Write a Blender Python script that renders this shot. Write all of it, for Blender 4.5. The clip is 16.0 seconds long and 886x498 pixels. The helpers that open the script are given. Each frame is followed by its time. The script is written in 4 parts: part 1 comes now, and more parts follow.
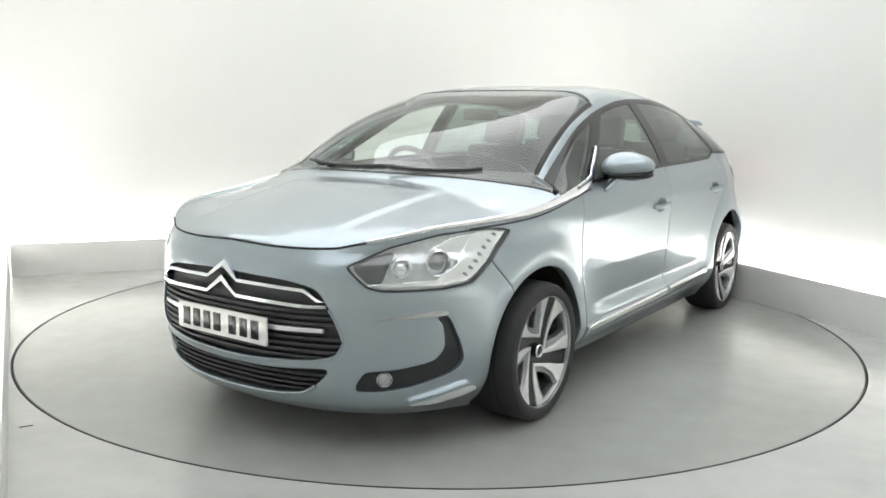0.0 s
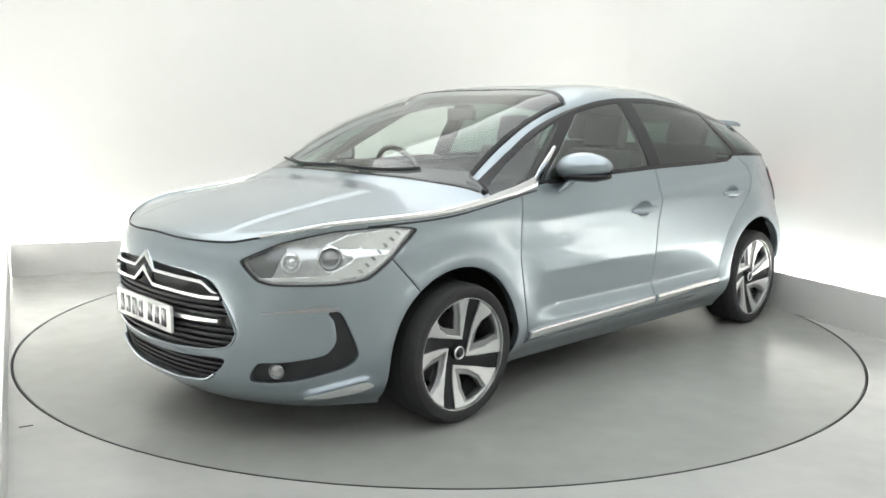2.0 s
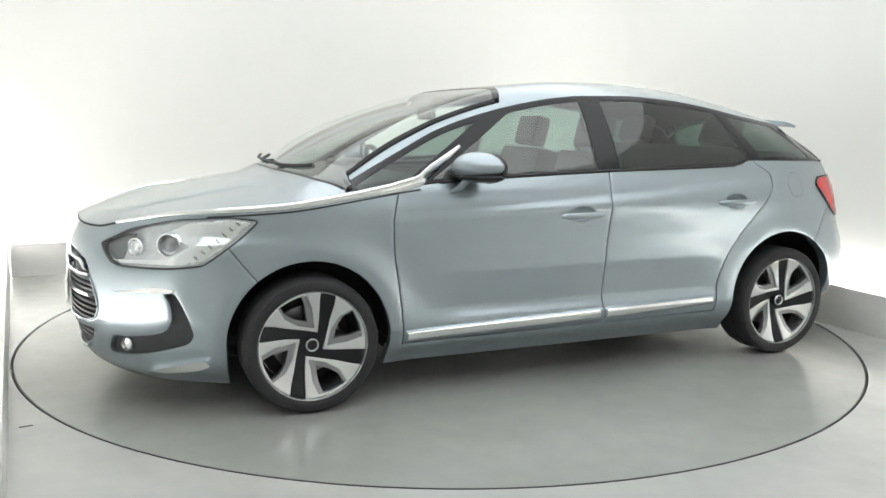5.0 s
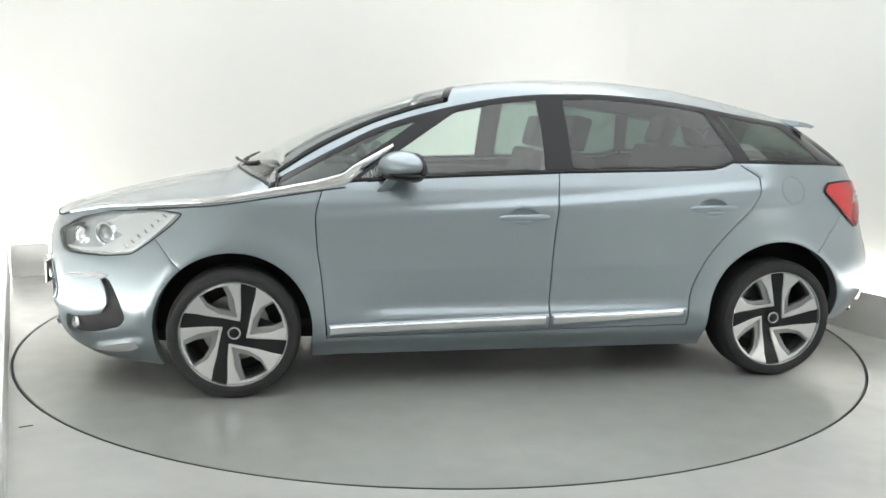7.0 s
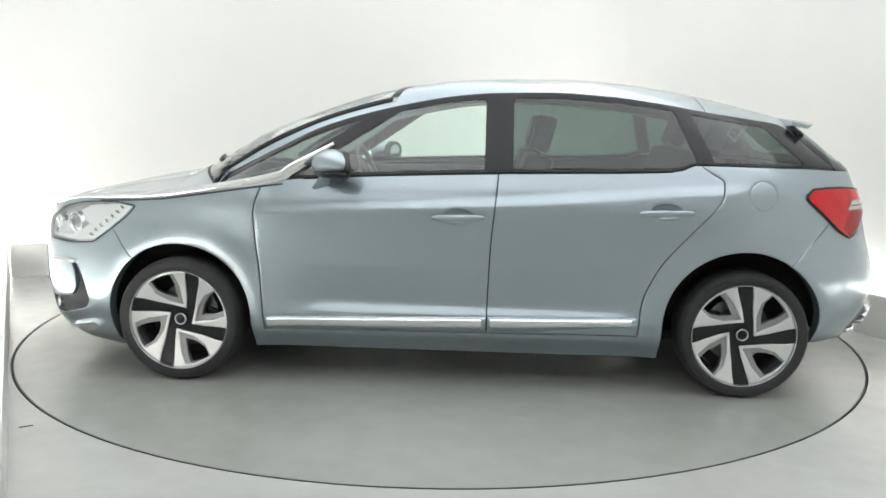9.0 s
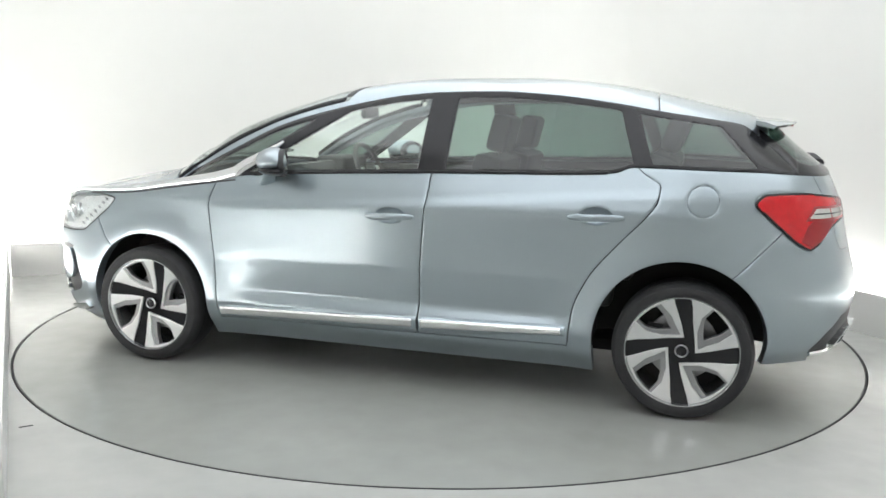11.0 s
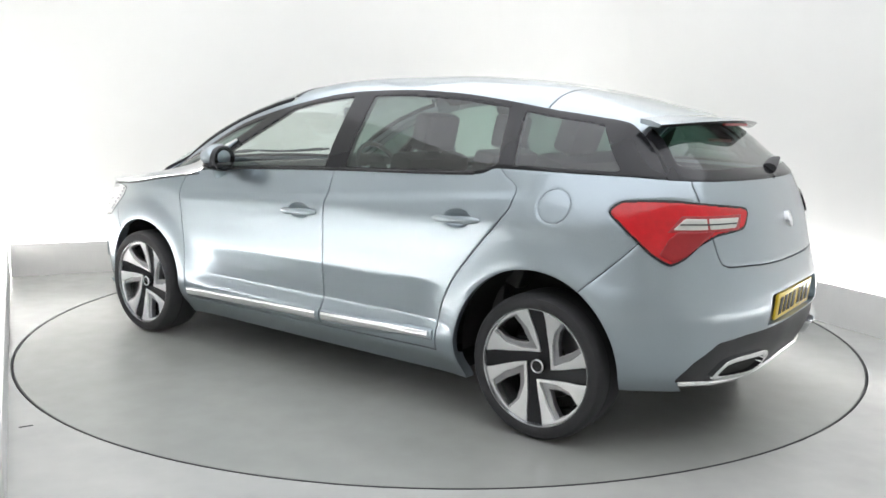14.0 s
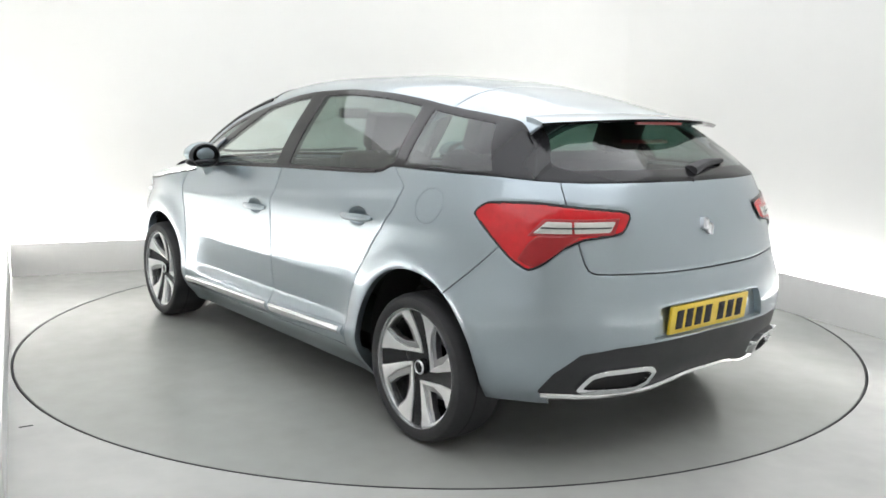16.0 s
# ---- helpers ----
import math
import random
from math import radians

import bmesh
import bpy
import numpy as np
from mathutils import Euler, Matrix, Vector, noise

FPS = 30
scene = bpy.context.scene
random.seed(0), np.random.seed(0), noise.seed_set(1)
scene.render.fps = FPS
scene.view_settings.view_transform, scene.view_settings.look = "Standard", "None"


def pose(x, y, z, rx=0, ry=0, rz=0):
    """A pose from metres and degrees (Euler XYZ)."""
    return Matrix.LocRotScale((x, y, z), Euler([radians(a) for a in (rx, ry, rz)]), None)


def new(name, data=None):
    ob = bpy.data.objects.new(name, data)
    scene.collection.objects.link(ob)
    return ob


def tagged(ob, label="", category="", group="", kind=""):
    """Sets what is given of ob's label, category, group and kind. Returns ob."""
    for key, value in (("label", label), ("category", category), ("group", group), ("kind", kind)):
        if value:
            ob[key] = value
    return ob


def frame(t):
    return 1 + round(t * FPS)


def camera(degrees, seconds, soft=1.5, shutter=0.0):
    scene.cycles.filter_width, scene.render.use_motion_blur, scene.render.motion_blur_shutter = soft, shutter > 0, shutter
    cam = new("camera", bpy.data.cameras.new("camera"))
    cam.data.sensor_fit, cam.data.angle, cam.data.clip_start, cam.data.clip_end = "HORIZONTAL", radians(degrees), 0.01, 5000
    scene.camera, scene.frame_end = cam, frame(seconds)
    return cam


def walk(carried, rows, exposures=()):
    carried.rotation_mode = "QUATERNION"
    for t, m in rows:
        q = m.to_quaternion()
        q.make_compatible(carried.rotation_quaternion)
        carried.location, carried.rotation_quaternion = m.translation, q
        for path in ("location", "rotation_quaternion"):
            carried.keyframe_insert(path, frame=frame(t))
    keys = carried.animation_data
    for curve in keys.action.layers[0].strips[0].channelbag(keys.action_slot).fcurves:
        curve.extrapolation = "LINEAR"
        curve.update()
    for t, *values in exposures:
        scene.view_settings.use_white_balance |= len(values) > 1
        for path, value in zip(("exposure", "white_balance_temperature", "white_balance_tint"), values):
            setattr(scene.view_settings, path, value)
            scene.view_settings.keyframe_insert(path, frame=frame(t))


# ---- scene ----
# ---- camera: it stands still before the turntable ----
EYE_HEIGHT = 1.307
cam = camera(56.42, 16.0, soft=1.6)
STAND = pose(0, 0, EYE_HEIGHT) @ pose(0, 0, 0, 90 - 8.943, 0, 0) @ pose(0, 0, 0, 0, 0, 0.885)
# the white balance drifts cooler while the car turns its tail to the camera
BALANCE = [(0.0, 0.31, 6490, 10), (7.5, 0.29, 6450, 10), (11.5, 0.32, 6360, 11.5), (13.5, 0.33, 6310, 14), (16.0, 0.33, 6380, 13)]
walk(cam, [(0.0, STAND), (16.0, STAND)], BALANCE)

# turntable and the car's turn on it: seconds, heading in degrees
AXIS = (-0.009, 5.288)
TABLE_R = 2.509
TURN = [(0.0, 235.18), (0.5, 233.49), (1.0, 230.88), (1.5, 227.55), (2.0, 224.04), (2.5, 220.63), (3.0, 217.10), (3.5, 213.63),
        (4.0, 210.15), (4.5, 206.74), (5.0, 203.34), (5.5, 199.93), (6.0, 196.53), (6.5, 193.13), (7.0, 189.77), (7.5, 186.48),
        (8.0, 183.20), (8.5, 179.89), (9.0, 176.50), (9.5, 173.14), (10.0, 169.78), (10.5, 166.43), (11.0, 163.07), (11.5, 159.71),
        (12.0, 156.35), (12.5, 153.04), (13.0, 149.67), (13.5, 146.30), (14.0, 142.84), (14.5, 139.44), (15.0, 136.07), (15.5, 132.70), (16.0, 129.20)]
CAR_X, CAR_Y = -0.1515, 0.468          # the car stands off the turntable's axis

# ---- world and light ----
world = bpy.data.worlds.new("world")
scene.world = world
world.use_nodes = True
world.node_tree.nodes["Background"].inputs[0].default_value = (0.9, 0.95, 1.0, 1)
world.node_tree.nodes["Background"].inputs[1].default_value = 0.05
scene.view_settings.exposure = 0.0
COVE_POWER = 16.0
PANEL_POWER = 0.98
BEHIND_POWER = 2.0
SIDE_POWER = 7.5
LEFT_POWER = 22.0


# ---- materials ----
def material(name, colour, rough=0.5, metal=0.0, coat=0.0, spread=0.06, scale=6.0, bump=0.0, bump_scale=60.0, emit=0.0, rough_var=0.0):
    """A principled surface with mottling at two scales and fine relief."""
    m = bpy.data.materials.new(name)
    m.use_nodes = True
    nt = m.node_tree
    b = nt.nodes["Principled BSDF"]
    b.inputs["Base Color"].default_value = (*colour, 1)
    b.inputs["Roughness"].default_value, b.inputs["Metallic"].default_value = rough, metal
    b.inputs["Coat Weight"].default_value = coat
    b.inputs["Coat Roughness"].default_value = 0.05
    geo = nt.nodes.new("ShaderNodeTexCoord")
    if spread or rough_var:
        n1, n2 = nt.nodes.new("ShaderNodeTexNoise"), nt.nodes.new("ShaderNodeTexNoise")
        n1.inputs["Scale"].default_value, n2.inputs["Scale"].default_value = scale, scale * 9
        n1.inputs["Detail"].default_value = 3
        nt.links.new(geo.outputs["Object"], n1.inputs["Vector"])
        nt.links.new(geo.outputs["Object"], n2.inputs["Vector"])
        add = nt.nodes.new("ShaderNodeMath")
        add.operation = "MULTIPLY_ADD"
        add.inputs[1].default_value = 0.35
        nt.links.new(n2.outputs["Fac"], add.inputs[0])
        nt.links.new(n1.outputs["Fac"], add.inputs[2])
        ramp = nt.nodes.new("ShaderNodeValToRGB")
        ramp.color_ramp.elements[0].position, ramp.color_ramp.elements[1].position = 0.35, 1.0
        for e, k in zip(ramp.color_ramp.elements, (1 - spread, 1 + spread)):
            e.color = (*[min(1, c * k) for c in colour], 1)
        nt.links.new(add.outputs[0], ramp.inputs["Fac"])
        nt.links.new(ramp.outputs["Color"], b.inputs["Base Color"])
        if rough_var:
            mr = nt.nodes.new("ShaderNodeMapRange")
            mr.inputs["From Min"].default_value, mr.inputs["From Max"].default_value = 0.4, 0.95
            mr.inputs["To Min"].default_value, mr.inputs["To Max"].default_value = rough - rough_var, rough + rough_var
            nt.links.new(add.outputs[0], mr.inputs["Value"])
            nt.links.new(mr.outputs[0], b.inputs["Roughness"])
    if bump:
        n3, bp = nt.nodes.new("ShaderNodeTexNoise"), nt.nodes.new("ShaderNodeBump")
        n3.inputs["Scale"].default_value = bump_scale
        n3.inputs["Detail"].default_value = 4
        bp.inputs["Strength"].default_value, bp.inputs["Distance"].default_value = bump, 0.002
        nt.links.new(geo.outputs["Object"], n3.inputs["Vector"])
        nt.links.new(n3.outputs["Fac"], bp.inputs["Height"])
        nt.links.new(bp.outputs["Normal"], b.inputs["Normal"])
    if emit:
        b.inputs["Emission Color"].default_value = (*colour, 1)
        b.inputs["Emission Strength"].default_value = emit
    return m


def glass(name, tint, rough=0.02, gloss=0.04):
    """A thin pane: tinted clear, with a mirror gloss that grows towards grazing, alike from both sides."""
    m = bpy.data.materials.new(name)
    m.use_nodes = True
    nt = m.node_tree
    nt.nodes.remove(nt.nodes["Principled BSDF"])
    tr, gl, mix, lw = (nt.nodes.new("ShaderNode" + n) for n in ("BsdfTransparent", "BsdfGlossy", "MixShader", "LayerWeight"))
    tr.inputs["Color"].default_value = (*tint, 1)
    gl.inputs["Roughness"].default_value = rough
    gl.inputs["Color"].default_value = (1, 1, 1, 1)
    lw.inputs["Blend"].default_value = 0.5
    # Schlick's gloss for two faces of the pane
    rise, span = (nt.nodes.new("ShaderNodeMath") for _ in range(2))
    rise.operation, span.operation = "POWER", "MULTIPLY_ADD"
    rise.inputs[1].default_value = 4.5
    span.inputs[1].default_value, span.inputs[2].default_value = 1 - 2 * gloss, 2 * gloss
    nt.links.new(lw.outputs["Facing"], rise.inputs[0])
    nt.links.new(rise.outputs[0], span.inputs[0])
    nt.links.new(span.outputs[0], mix.inputs[0])
    nt.links.new(tr.outputs[0], mix.inputs[1])
    nt.links.new(gl.outputs[0], mix.inputs[2])
    nt.links.new(mix.outputs[0], nt.nodes["Material Output"].inputs["Surface"])
    return m


WALL = material("white_wall_paint", (0.80, 0.80, 0.77), 0.85, spread=0.015, scale=0.8, bump=0.08, bump_scale=120)
PLINTH = material("grey_white_plinth_paint", (0.74, 0.735, 0.715), 0.6, spread=0.04, scale=3, bump=0.1)
FLOOR = material("grey_floor_paint", (0.45, 0.455, 0.435), 0.22, spread=0.17, scale=0.9, rough_var=0.03, bump=0.2, bump_scale=7)
TABLE = material("grey_turntable_paint", (0.345, 0.352, 0.335), 0.225, spread=0.15, scale=0.8, rough_var=0.03, bump=0.2, bump_scale=6)
PIT = material("dark_pit", (0.02, 0.02, 0.02), 0.9, spread=0)
COVE = material("cove_light_tube", (1.0, 0.99, 0.97), 0.5, spread=0, emit=COVE_POWER)
# two unseen strips near the camera, added to fill the car's near side
FILL_BEHIND = material("added_dim_fill_strip", (1.0, 0.99, 0.97), 0.5, spread=0, emit=BEHIND_POWER)
FILL_SIDE = material("added_side_fill_strip", (1.0, 0.99, 0.97), 0.5, spread=0, emit=SIDE_POWER)
COVE_LEFT = material("bright_cove_light_tube", (1.0, 0.99, 0.97), 0.5, spread=0, emit=LEFT_POWER)
# glow of the panel added overhead as fill
PANEL = material("added_overhead_fill", (0.97, 0.99, 1.0), 0.5, spread=0, emit=PANEL_POWER)
PAINT = material("blue_grey_metallic_paint", (0.345, 0.402, 0.438), 0.295, metal=0.85, coat=0.9, spread=0.03, scale=300, bump=0.012, bump_scale=900)
CHROME = material("chrome", (0.86, 0.87, 0.88), 0.10, metal=1.0, spread=0.02, scale=9)
SATIN = material("satin_alloy", (0.76, 0.765, 0.77), 0.30, metal=0.9, spread=0.03, scale=30)
MIRROR_DARK = material("dark_mirror_glass", (0.05, 0.052, 0.055), 0.10, metal=1.0, spread=0)
GLOSS_BLACK = material("gloss_black_trim", (0.014, 0.014, 0.016), 0.16, spread=0)
BLACK = material("black_plastic", (0.029, 0.030, 0.033), 0.55, spread=0.2, scale=20, bump=0.15, bump_scale=300)
DARK_GREY = material("dark_grey_diffuser_plastic", (0.024, 0.025, 0.027), 0.5, spread=0.15, scale=20, bump=0.15, bump_scale=300)
RUBBER = material("tyre_rubber", (0.025, 0.025, 0.027), 0.72, spread=0.2, scale=14, bump=0.2, bump_scale=120)
LINER = material("black_inner_liner", (0.013, 0.013, 0.014), 0.8, spread=0)
TRIM_IN = material("dark_cabin_trim", (0.085, 0.085, 0.082), 0.7, spread=0.15, scale=10, bump=0.2, bump_scale=200)
LEATHER = material("black_leather", (0.055, 0.053, 0.052), 0.42, spread=0.15, scale=12, bump=0.25, bump_scale=160)
CLEAR = glass("clear_lamp_glass", (0.93, 0.95, 0.96))
SCREEN = glass("windscreen_glass", (0.92, 0.96, 0.94), gloss=0.053)
FRONT_GLASS = glass("green_tinted_glass", (0.84, 0.94, 0.89), gloss=0.05)
REAR_GLASS = glass("privacy_and_shade_glass", (0.24, 0.34, 0.30), gloss=0.035)
GLOSS_BLACK.node_tree.nodes["Principled BSDF"].inputs["Specular IOR Level"].default_value = 0.34
LAMP_SILVER = material("lamp_reflector", (0.95, 0.95, 0.95), 0.22, metal=1.0, spread=0.03, scale=30)
LAMP_DARK = material("dark_lamp_bezel", (0.16, 0.165, 0.17), 0.3, metal=0.8, spread=0.1, scale=30)
LAMP_MID = material("lamp_inner_silver", (0.66, 0.67, 0.68), 0.3, metal=0.9, spread=0.15, scale=40)
LAMP_GREY = material("lamp_bezel", (0.45, 0.46, 0.47), 0.25, metal=0.9, spread=0.1, scale=30)
RED = material("red_lamp_lens", (0.56, 0.008, 0.014), 0.10, coat=0.3, spread=0.12, scale=40)
DARK_RED = material("dark_red_lamp_lens", (0.30, 0.006, 0.010), 0.3, coat=0.15, spread=0.1, scale=40)
LAMP_WHITE = material("clear_white_lens", (0.54, 0.54, 0.50), 0.15, coat=1.0, spread=0.08, scale=60)
PLATE_WHITE = material("white_number_plate", (0.78, 0.78, 0.76), 0.3, coat=0.4, spread=0.02, scale=20)
PLATE_YELLOW = material("yellow_number_plate", (0.80, 0.58, 0.045), 0.3, coat=0.4, spread=0.03, scale=20)
DISC = material("brake_steel", (0.33, 0.33, 0.34), 0.35, metal=0.9, spread=0.08, scale=30)


# ---- shape of the car: smooth curves in metres, x forward, y to its left, z up ----
def pchip(xs, ys):
    """A smooth curve through a few knots that never overshoots them."""
    xs, ys = np.array(xs, float), np.array(ys, float)
    if xs[0] > xs[-1]:
        xs, ys = xs[::-1], ys[::-1]
    h, d = np.diff(xs), np.diff(ys) / np.diff(xs)
    m = np.zeros(len(xs))
    w1, w2 = 2 * h[1:] + h[:-1], h[1:] + 2 * h[:-1]
    ok = d[1:] * d[:-1] > 0
    m[1:-1][ok] = ((w1 + w2)[ok]) / (w1[ok] / d[:-1][ok] + w2[ok] / d[1:][ok])
    m[0], m[-1] = d[0], d[-1]

    def at(x):
        x = np.clip(np.asarray(x, float), xs[0], xs[-1])
        i = np.clip(np.searchsorted(xs, x) - 1, 0, len(h) - 1)
        t = (x - xs[i]) / h[i]
        return ((1 + 2 * t) * (1 - t) ** 2 * ys[i] + t * (1 - t) ** 2 * h[i] * m[i]
                + t * t * (3 - 2 * t) * ys[i + 1] + t * t * (t - 1) * h[i] * m[i + 1])
    return at


def catmull(points, n=40):
    """A rounded line through points."""
    p = np.array(points, float)
    p = np.vstack([2 * p[0] - p[1], p, 2 * p[-1] - p[-2]])
    out = []
    for i in range(1, len(p) - 2):
        t = np.linspace(0, 1, n, endpoint=False)[:, None]
        out.append(0.5 * (2 * p[i] + (p[i + 1] - p[i - 1]) * t + (2 * p[i - 1] - 5 * p[i] + 4 * p[i + 1] - p[i + 2]) * t ** 2
                          + (3 * p[i] - p[i - 1] - 3 * p[i + 1] + p[i + 2]) * t ** 3))
    return np.vstack(out + [p[-2][None]])


# plan outline of the left half at its widest, from the nose to the tail
PLAN = catmull([(2.345, 0), (2.33, 0.22), (2.265, 0.45), (2.135, 0.655), (1.965, 0.79), (1.71, 0.882), (1.364, 0.926), (0.9, 0.923),
                (0.0, 0.930), (-0.9, 0.933), (-1.364, 0.938), (-1.66, 0.915), (-1.87, 0.845), (-2.035, 0.695), (-2.125, 0.46), (-2.16, 0.22), (-2.165, 0)])
_step = np.hypot(*np.diff(PLAN, axis=0).T)
ARC = np.concatenate([[0], np.cumsum(_step)])
LEN = ARC[-1]
_tan = np.gradient(PLAN, axis=0)
_tan /= np.hypot(*_tan.T)[:, None]
NOR = np.stack([_tan[:, 1], -_tan[:, 0]], 1)      # points outwards after the sign below
NOR *= np.sign(NOR[0, 0])

IN_FRONT = pchip([0.14, 0.20, 0.26, 0.34, 0.44, 0.60, 0.70, 0.76, 0.80, 0.84, 0.90, 1.0], [0.13, 0.06, 0.03, 0.012, 0, 0.002, 0.012, 0.028, 0.05, 0.06, 0.075, 0.10])
IN_SIDE = pchip([0.14, 0.20, 0.26, 0.30, 0.36, 0.41, 0.48, 0.58, 0.70, 0.80, 0.88, 0.96, 1.05, 1.12], [0.13, 0.09, 0.040, 0.018, 0.004, 0.007, 0.012, 0.016, 0.015, 0.010, 0.006, 0.025, 0.058, 0.086])
IN_REAR = pchip([0.18, 0.26, 0.34, 0.44, 0.56, 0.63, 0.70, 0.80, 0.90, 0.97, 1.04, 1.12], [0.16, 0.10, 0.045, 0.010, 0.0, 0.010, 0.030, 0.056, 0.078, 0.10, 0.13, 0.17])


def smooth(x, a, b):
    t = np.clip((x - a) / (b - a), 0, 1)
    return t * t * (3 - 2 * t)


def arc_of_x(x):
    """Arc length along the plan at which the side has this x."""
    return np.interp(-np.asarray(x, float), -PLAN[:, 0], ARC)


def arc_rear(y):
    k = len(PLAN) - np.argmax(PLAN[::-1, 1] > 0.9)
    return np.interp(-np.asarray(y, float), -PLAN[k:, 1], ARC[k:])


def lower(a, z, out=0.0):
    """The body's sides, nose and tail: a along the plan outline, z up, out: metres proud of the skin."""
    a, z = np.broadcast_arrays(np.asarray(a, float), np.asarray(z, float))
    px, py = np.interp(a, ARC, PLAN[:, 0]), np.interp(a, ARC, PLAN[:, 1])
    nx, ny = np.interp(a, ARC, NOR[:, 0]), np.interp(a, ARC, NOR[:, 1])
    wf, wr = smooth(px, 1.15, 2.05), smooth(-px, 1.25, 1.85)
    d = IN_FRONT(z) * wf + IN_REAR(z) * wr + IN_SIDE(z) * (1 - wf - wr)
    # fuller wings round the wheels
    for wx in (1.364, -1.364):
        d = d - 0.016 * np.exp(-(((px - wx) ** 2 + (z - 0.33) ** 2) ** 0.5 - 0.40) ** 2 / 0.006) * (np.abs(px - wx) < 0.8)
    # hollow low on the doors: faces the floor, then flares out to the sill
    hollow = np.clip((0.60 - z) / 0.17, 0, 1) ** 1.15 * smooth(z, 0.352, 0.43)
    d = d + 0.024 * hollow * smooth(px, -1.02, -0.74) * smooth(-px, -0.92, -0.60)
    # crease that climbs along the doors
    rise = pchip([0.98, 0.37, -1.2, -1.35], [0.838, 0.862, 0.975, 0.985])(px)
    d = d + 0.011 * smooth(z - rise, -0.003, 0.052) * smooth(px, -1.4, -1.2) * smooth(-px, -1.02, -0.9)
    d = d - out
    return np.stack([px - nx * d, py - ny * d, z], -1)


# height of the skin's upper edge: bonnet edge, waist line, foot of the rear window
TOP_Z = pchip(np.concatenate([[0, 0.3, 0.5, 0.6, 0.74, 0.96, 1.2, 1.325], arc_of_x([1.45, 1.2, 0.95, 0.75, -0.17, -1.0, -1.05, -1.13, -1.7, -1.9]), [arc_rear(0.5), LEN]]),
              [0.820, 0.812, 0.817, 0.834, 0.858, 0.890, 0.905, 0.912, 0.922, 0.957, 0.992, 1.014, 1.056, 1.078, 1.082, 1.108, 1.098, 1.09, 1.082, 1.08])
_aa = np.linspace(0, LEN, 1500)
EDGE = lower(_aa, TOP_Z(_aa))                       # the upper edge itself
_mono = np.maximum.accumulate(-EDGE[:, 0] + 1e-7 * np.arange(len(_aa)))
BELT_Y = lambda x: np.interp(-np.asarray(x, float), _mono, EDGE[:, 1])
BELT_Z = lambda x: np.interp(-np.asarray(x, float), _mono, EDGE[:, 2])

# roof rail (upper edge of the side glass) and centre line of bonnet, screen, roof and rear window
RAIL_Z = pchip([1.16, 0.9, 0.667, 0.45, 0.246, 0.0, -0.186, -0.45, -0.73, -1.0, -1.24, -1.45, -1.58, -1.68, -1.82], [1.015, 1.15, 1.262, 1.33, 1.378, 1.42, 1.435, 1.44, 1.425, 1.392, 1.352, 1.322, 1.30, 1.23, 1.092])
RAIL_Y = pchip([1.16, 0.9, 0.667, 0.246, -0.186, -0.73, -1.24, -1.58, -1.70, -1.82], [0.775, 0.735, 0.70, 0.645, 0.622, 0.61, 0.59, 0.555, 0.59, 0.70])
MID_Z = pchip([2.30, 2.25, 2.15, 2.0, 1.7, 1.43, 1.415, 1.2, 1.0, 0.8, 0.61, 0.40, 0.25, 0.05, -0.2, -0.53, -0.9, -1.25, -1.5, -1.70, -1.74, -1.86, -2.03],
              [0.820, 0.843, 0.866, 0.899, 0.965, 1.022, 1.030, 1.139, 1.236, 1.316, 1.382, 1.446, 1.476, 1.504, 1.522, 1.530, 1.506, 1.448, 1.390, 1.336, 1.315, 1.212, 1.08])


def edge_y(x):
    x = np.asarray(x, float)
    return np.where((x > 1.16) | (x < -1.82), BELT_Y(x), RAIL_Y(x))


def edge_z(x):
    x = np.asarray(x, float)
    return np.where((x > 1.16) | (x < -1.82), BELT_Z(x), RAIL_Z(x))


def upper(x, y, out=0.0):
    """Bonnet, windscreen, roof and rear window as a height over the plan."""
    x, y = np.broadcast_arrays(np.asarray(x, float), np.asarray(y, float))
    ye, ze, zc = edge_y(x), edge_z(x), MID_Z(x)
    p = np.clip(np.abs(y) / np.maximum(ye, 1e-3), 0, 1)
    k = 2.3 + 8.5 * smooth(x, -0.5, 0.45) * smooth(-x, -1.30, -0.85) + 1.0 * smooth(-x, -0.45, 0.3)
    z = ze + (np.maximum(zc, ze) - ze) * (1 - p ** k)
    bon = smooth(x, 1.42, 1.55) * smooth(-x, -2.24, -2.05)
    r = 0.40 + 0.10 * (1.9 - x)
    z = z + bon * 0.007 * (smooth(-np.abs(y), -r - 0.035, -r + 0.012) - 0.5 * smooth(np.abs(y), r, 0.85))
    return np.stack([x, y, z + out], -1)


def side(x, z, out=0.0):
    """Side glass between the waist and the roof rail."""
    x, z = np.broadcast_arrays(np.asarray(x, float), np.asarray(z, float))
    yb, zb, yr, zr = BELT_Y(x), BELT_Z(x), RAIL_Y(x), RAIL_Z(x)
    q = np.clip((z - zb) / np.maximum(zr - zb, 1e-3), 0, 1.2)
    return np.stack([x, yb + (yr - yb) * q ** 1.25 + out, z + 0.35 * out], -1)


# ---- tools for building ----
def part(name, bm_or_mesh, mat, parent=None, label=""):
    """Links a bmesh or a mesh as one object under a thing or a part."""
    if isinstance(bm_or_mesh, bmesh.types.BMesh):
        me = bpy.data.meshes.new(name)
        bm_or_mesh.to_mesh(me)
        bm_or_mesh.free()
    else:
        me = bm_or_mesh
    if not me.materials:
        me.materials.append(mat)
    for p in me.polygons:
        p.use_smooth = True
    me.set_sharp_from_angle(angle=radians(34))
    ob = new(name, me)
    ob.parent = parent
    if label:
        tagged(ob, label)
    return ob


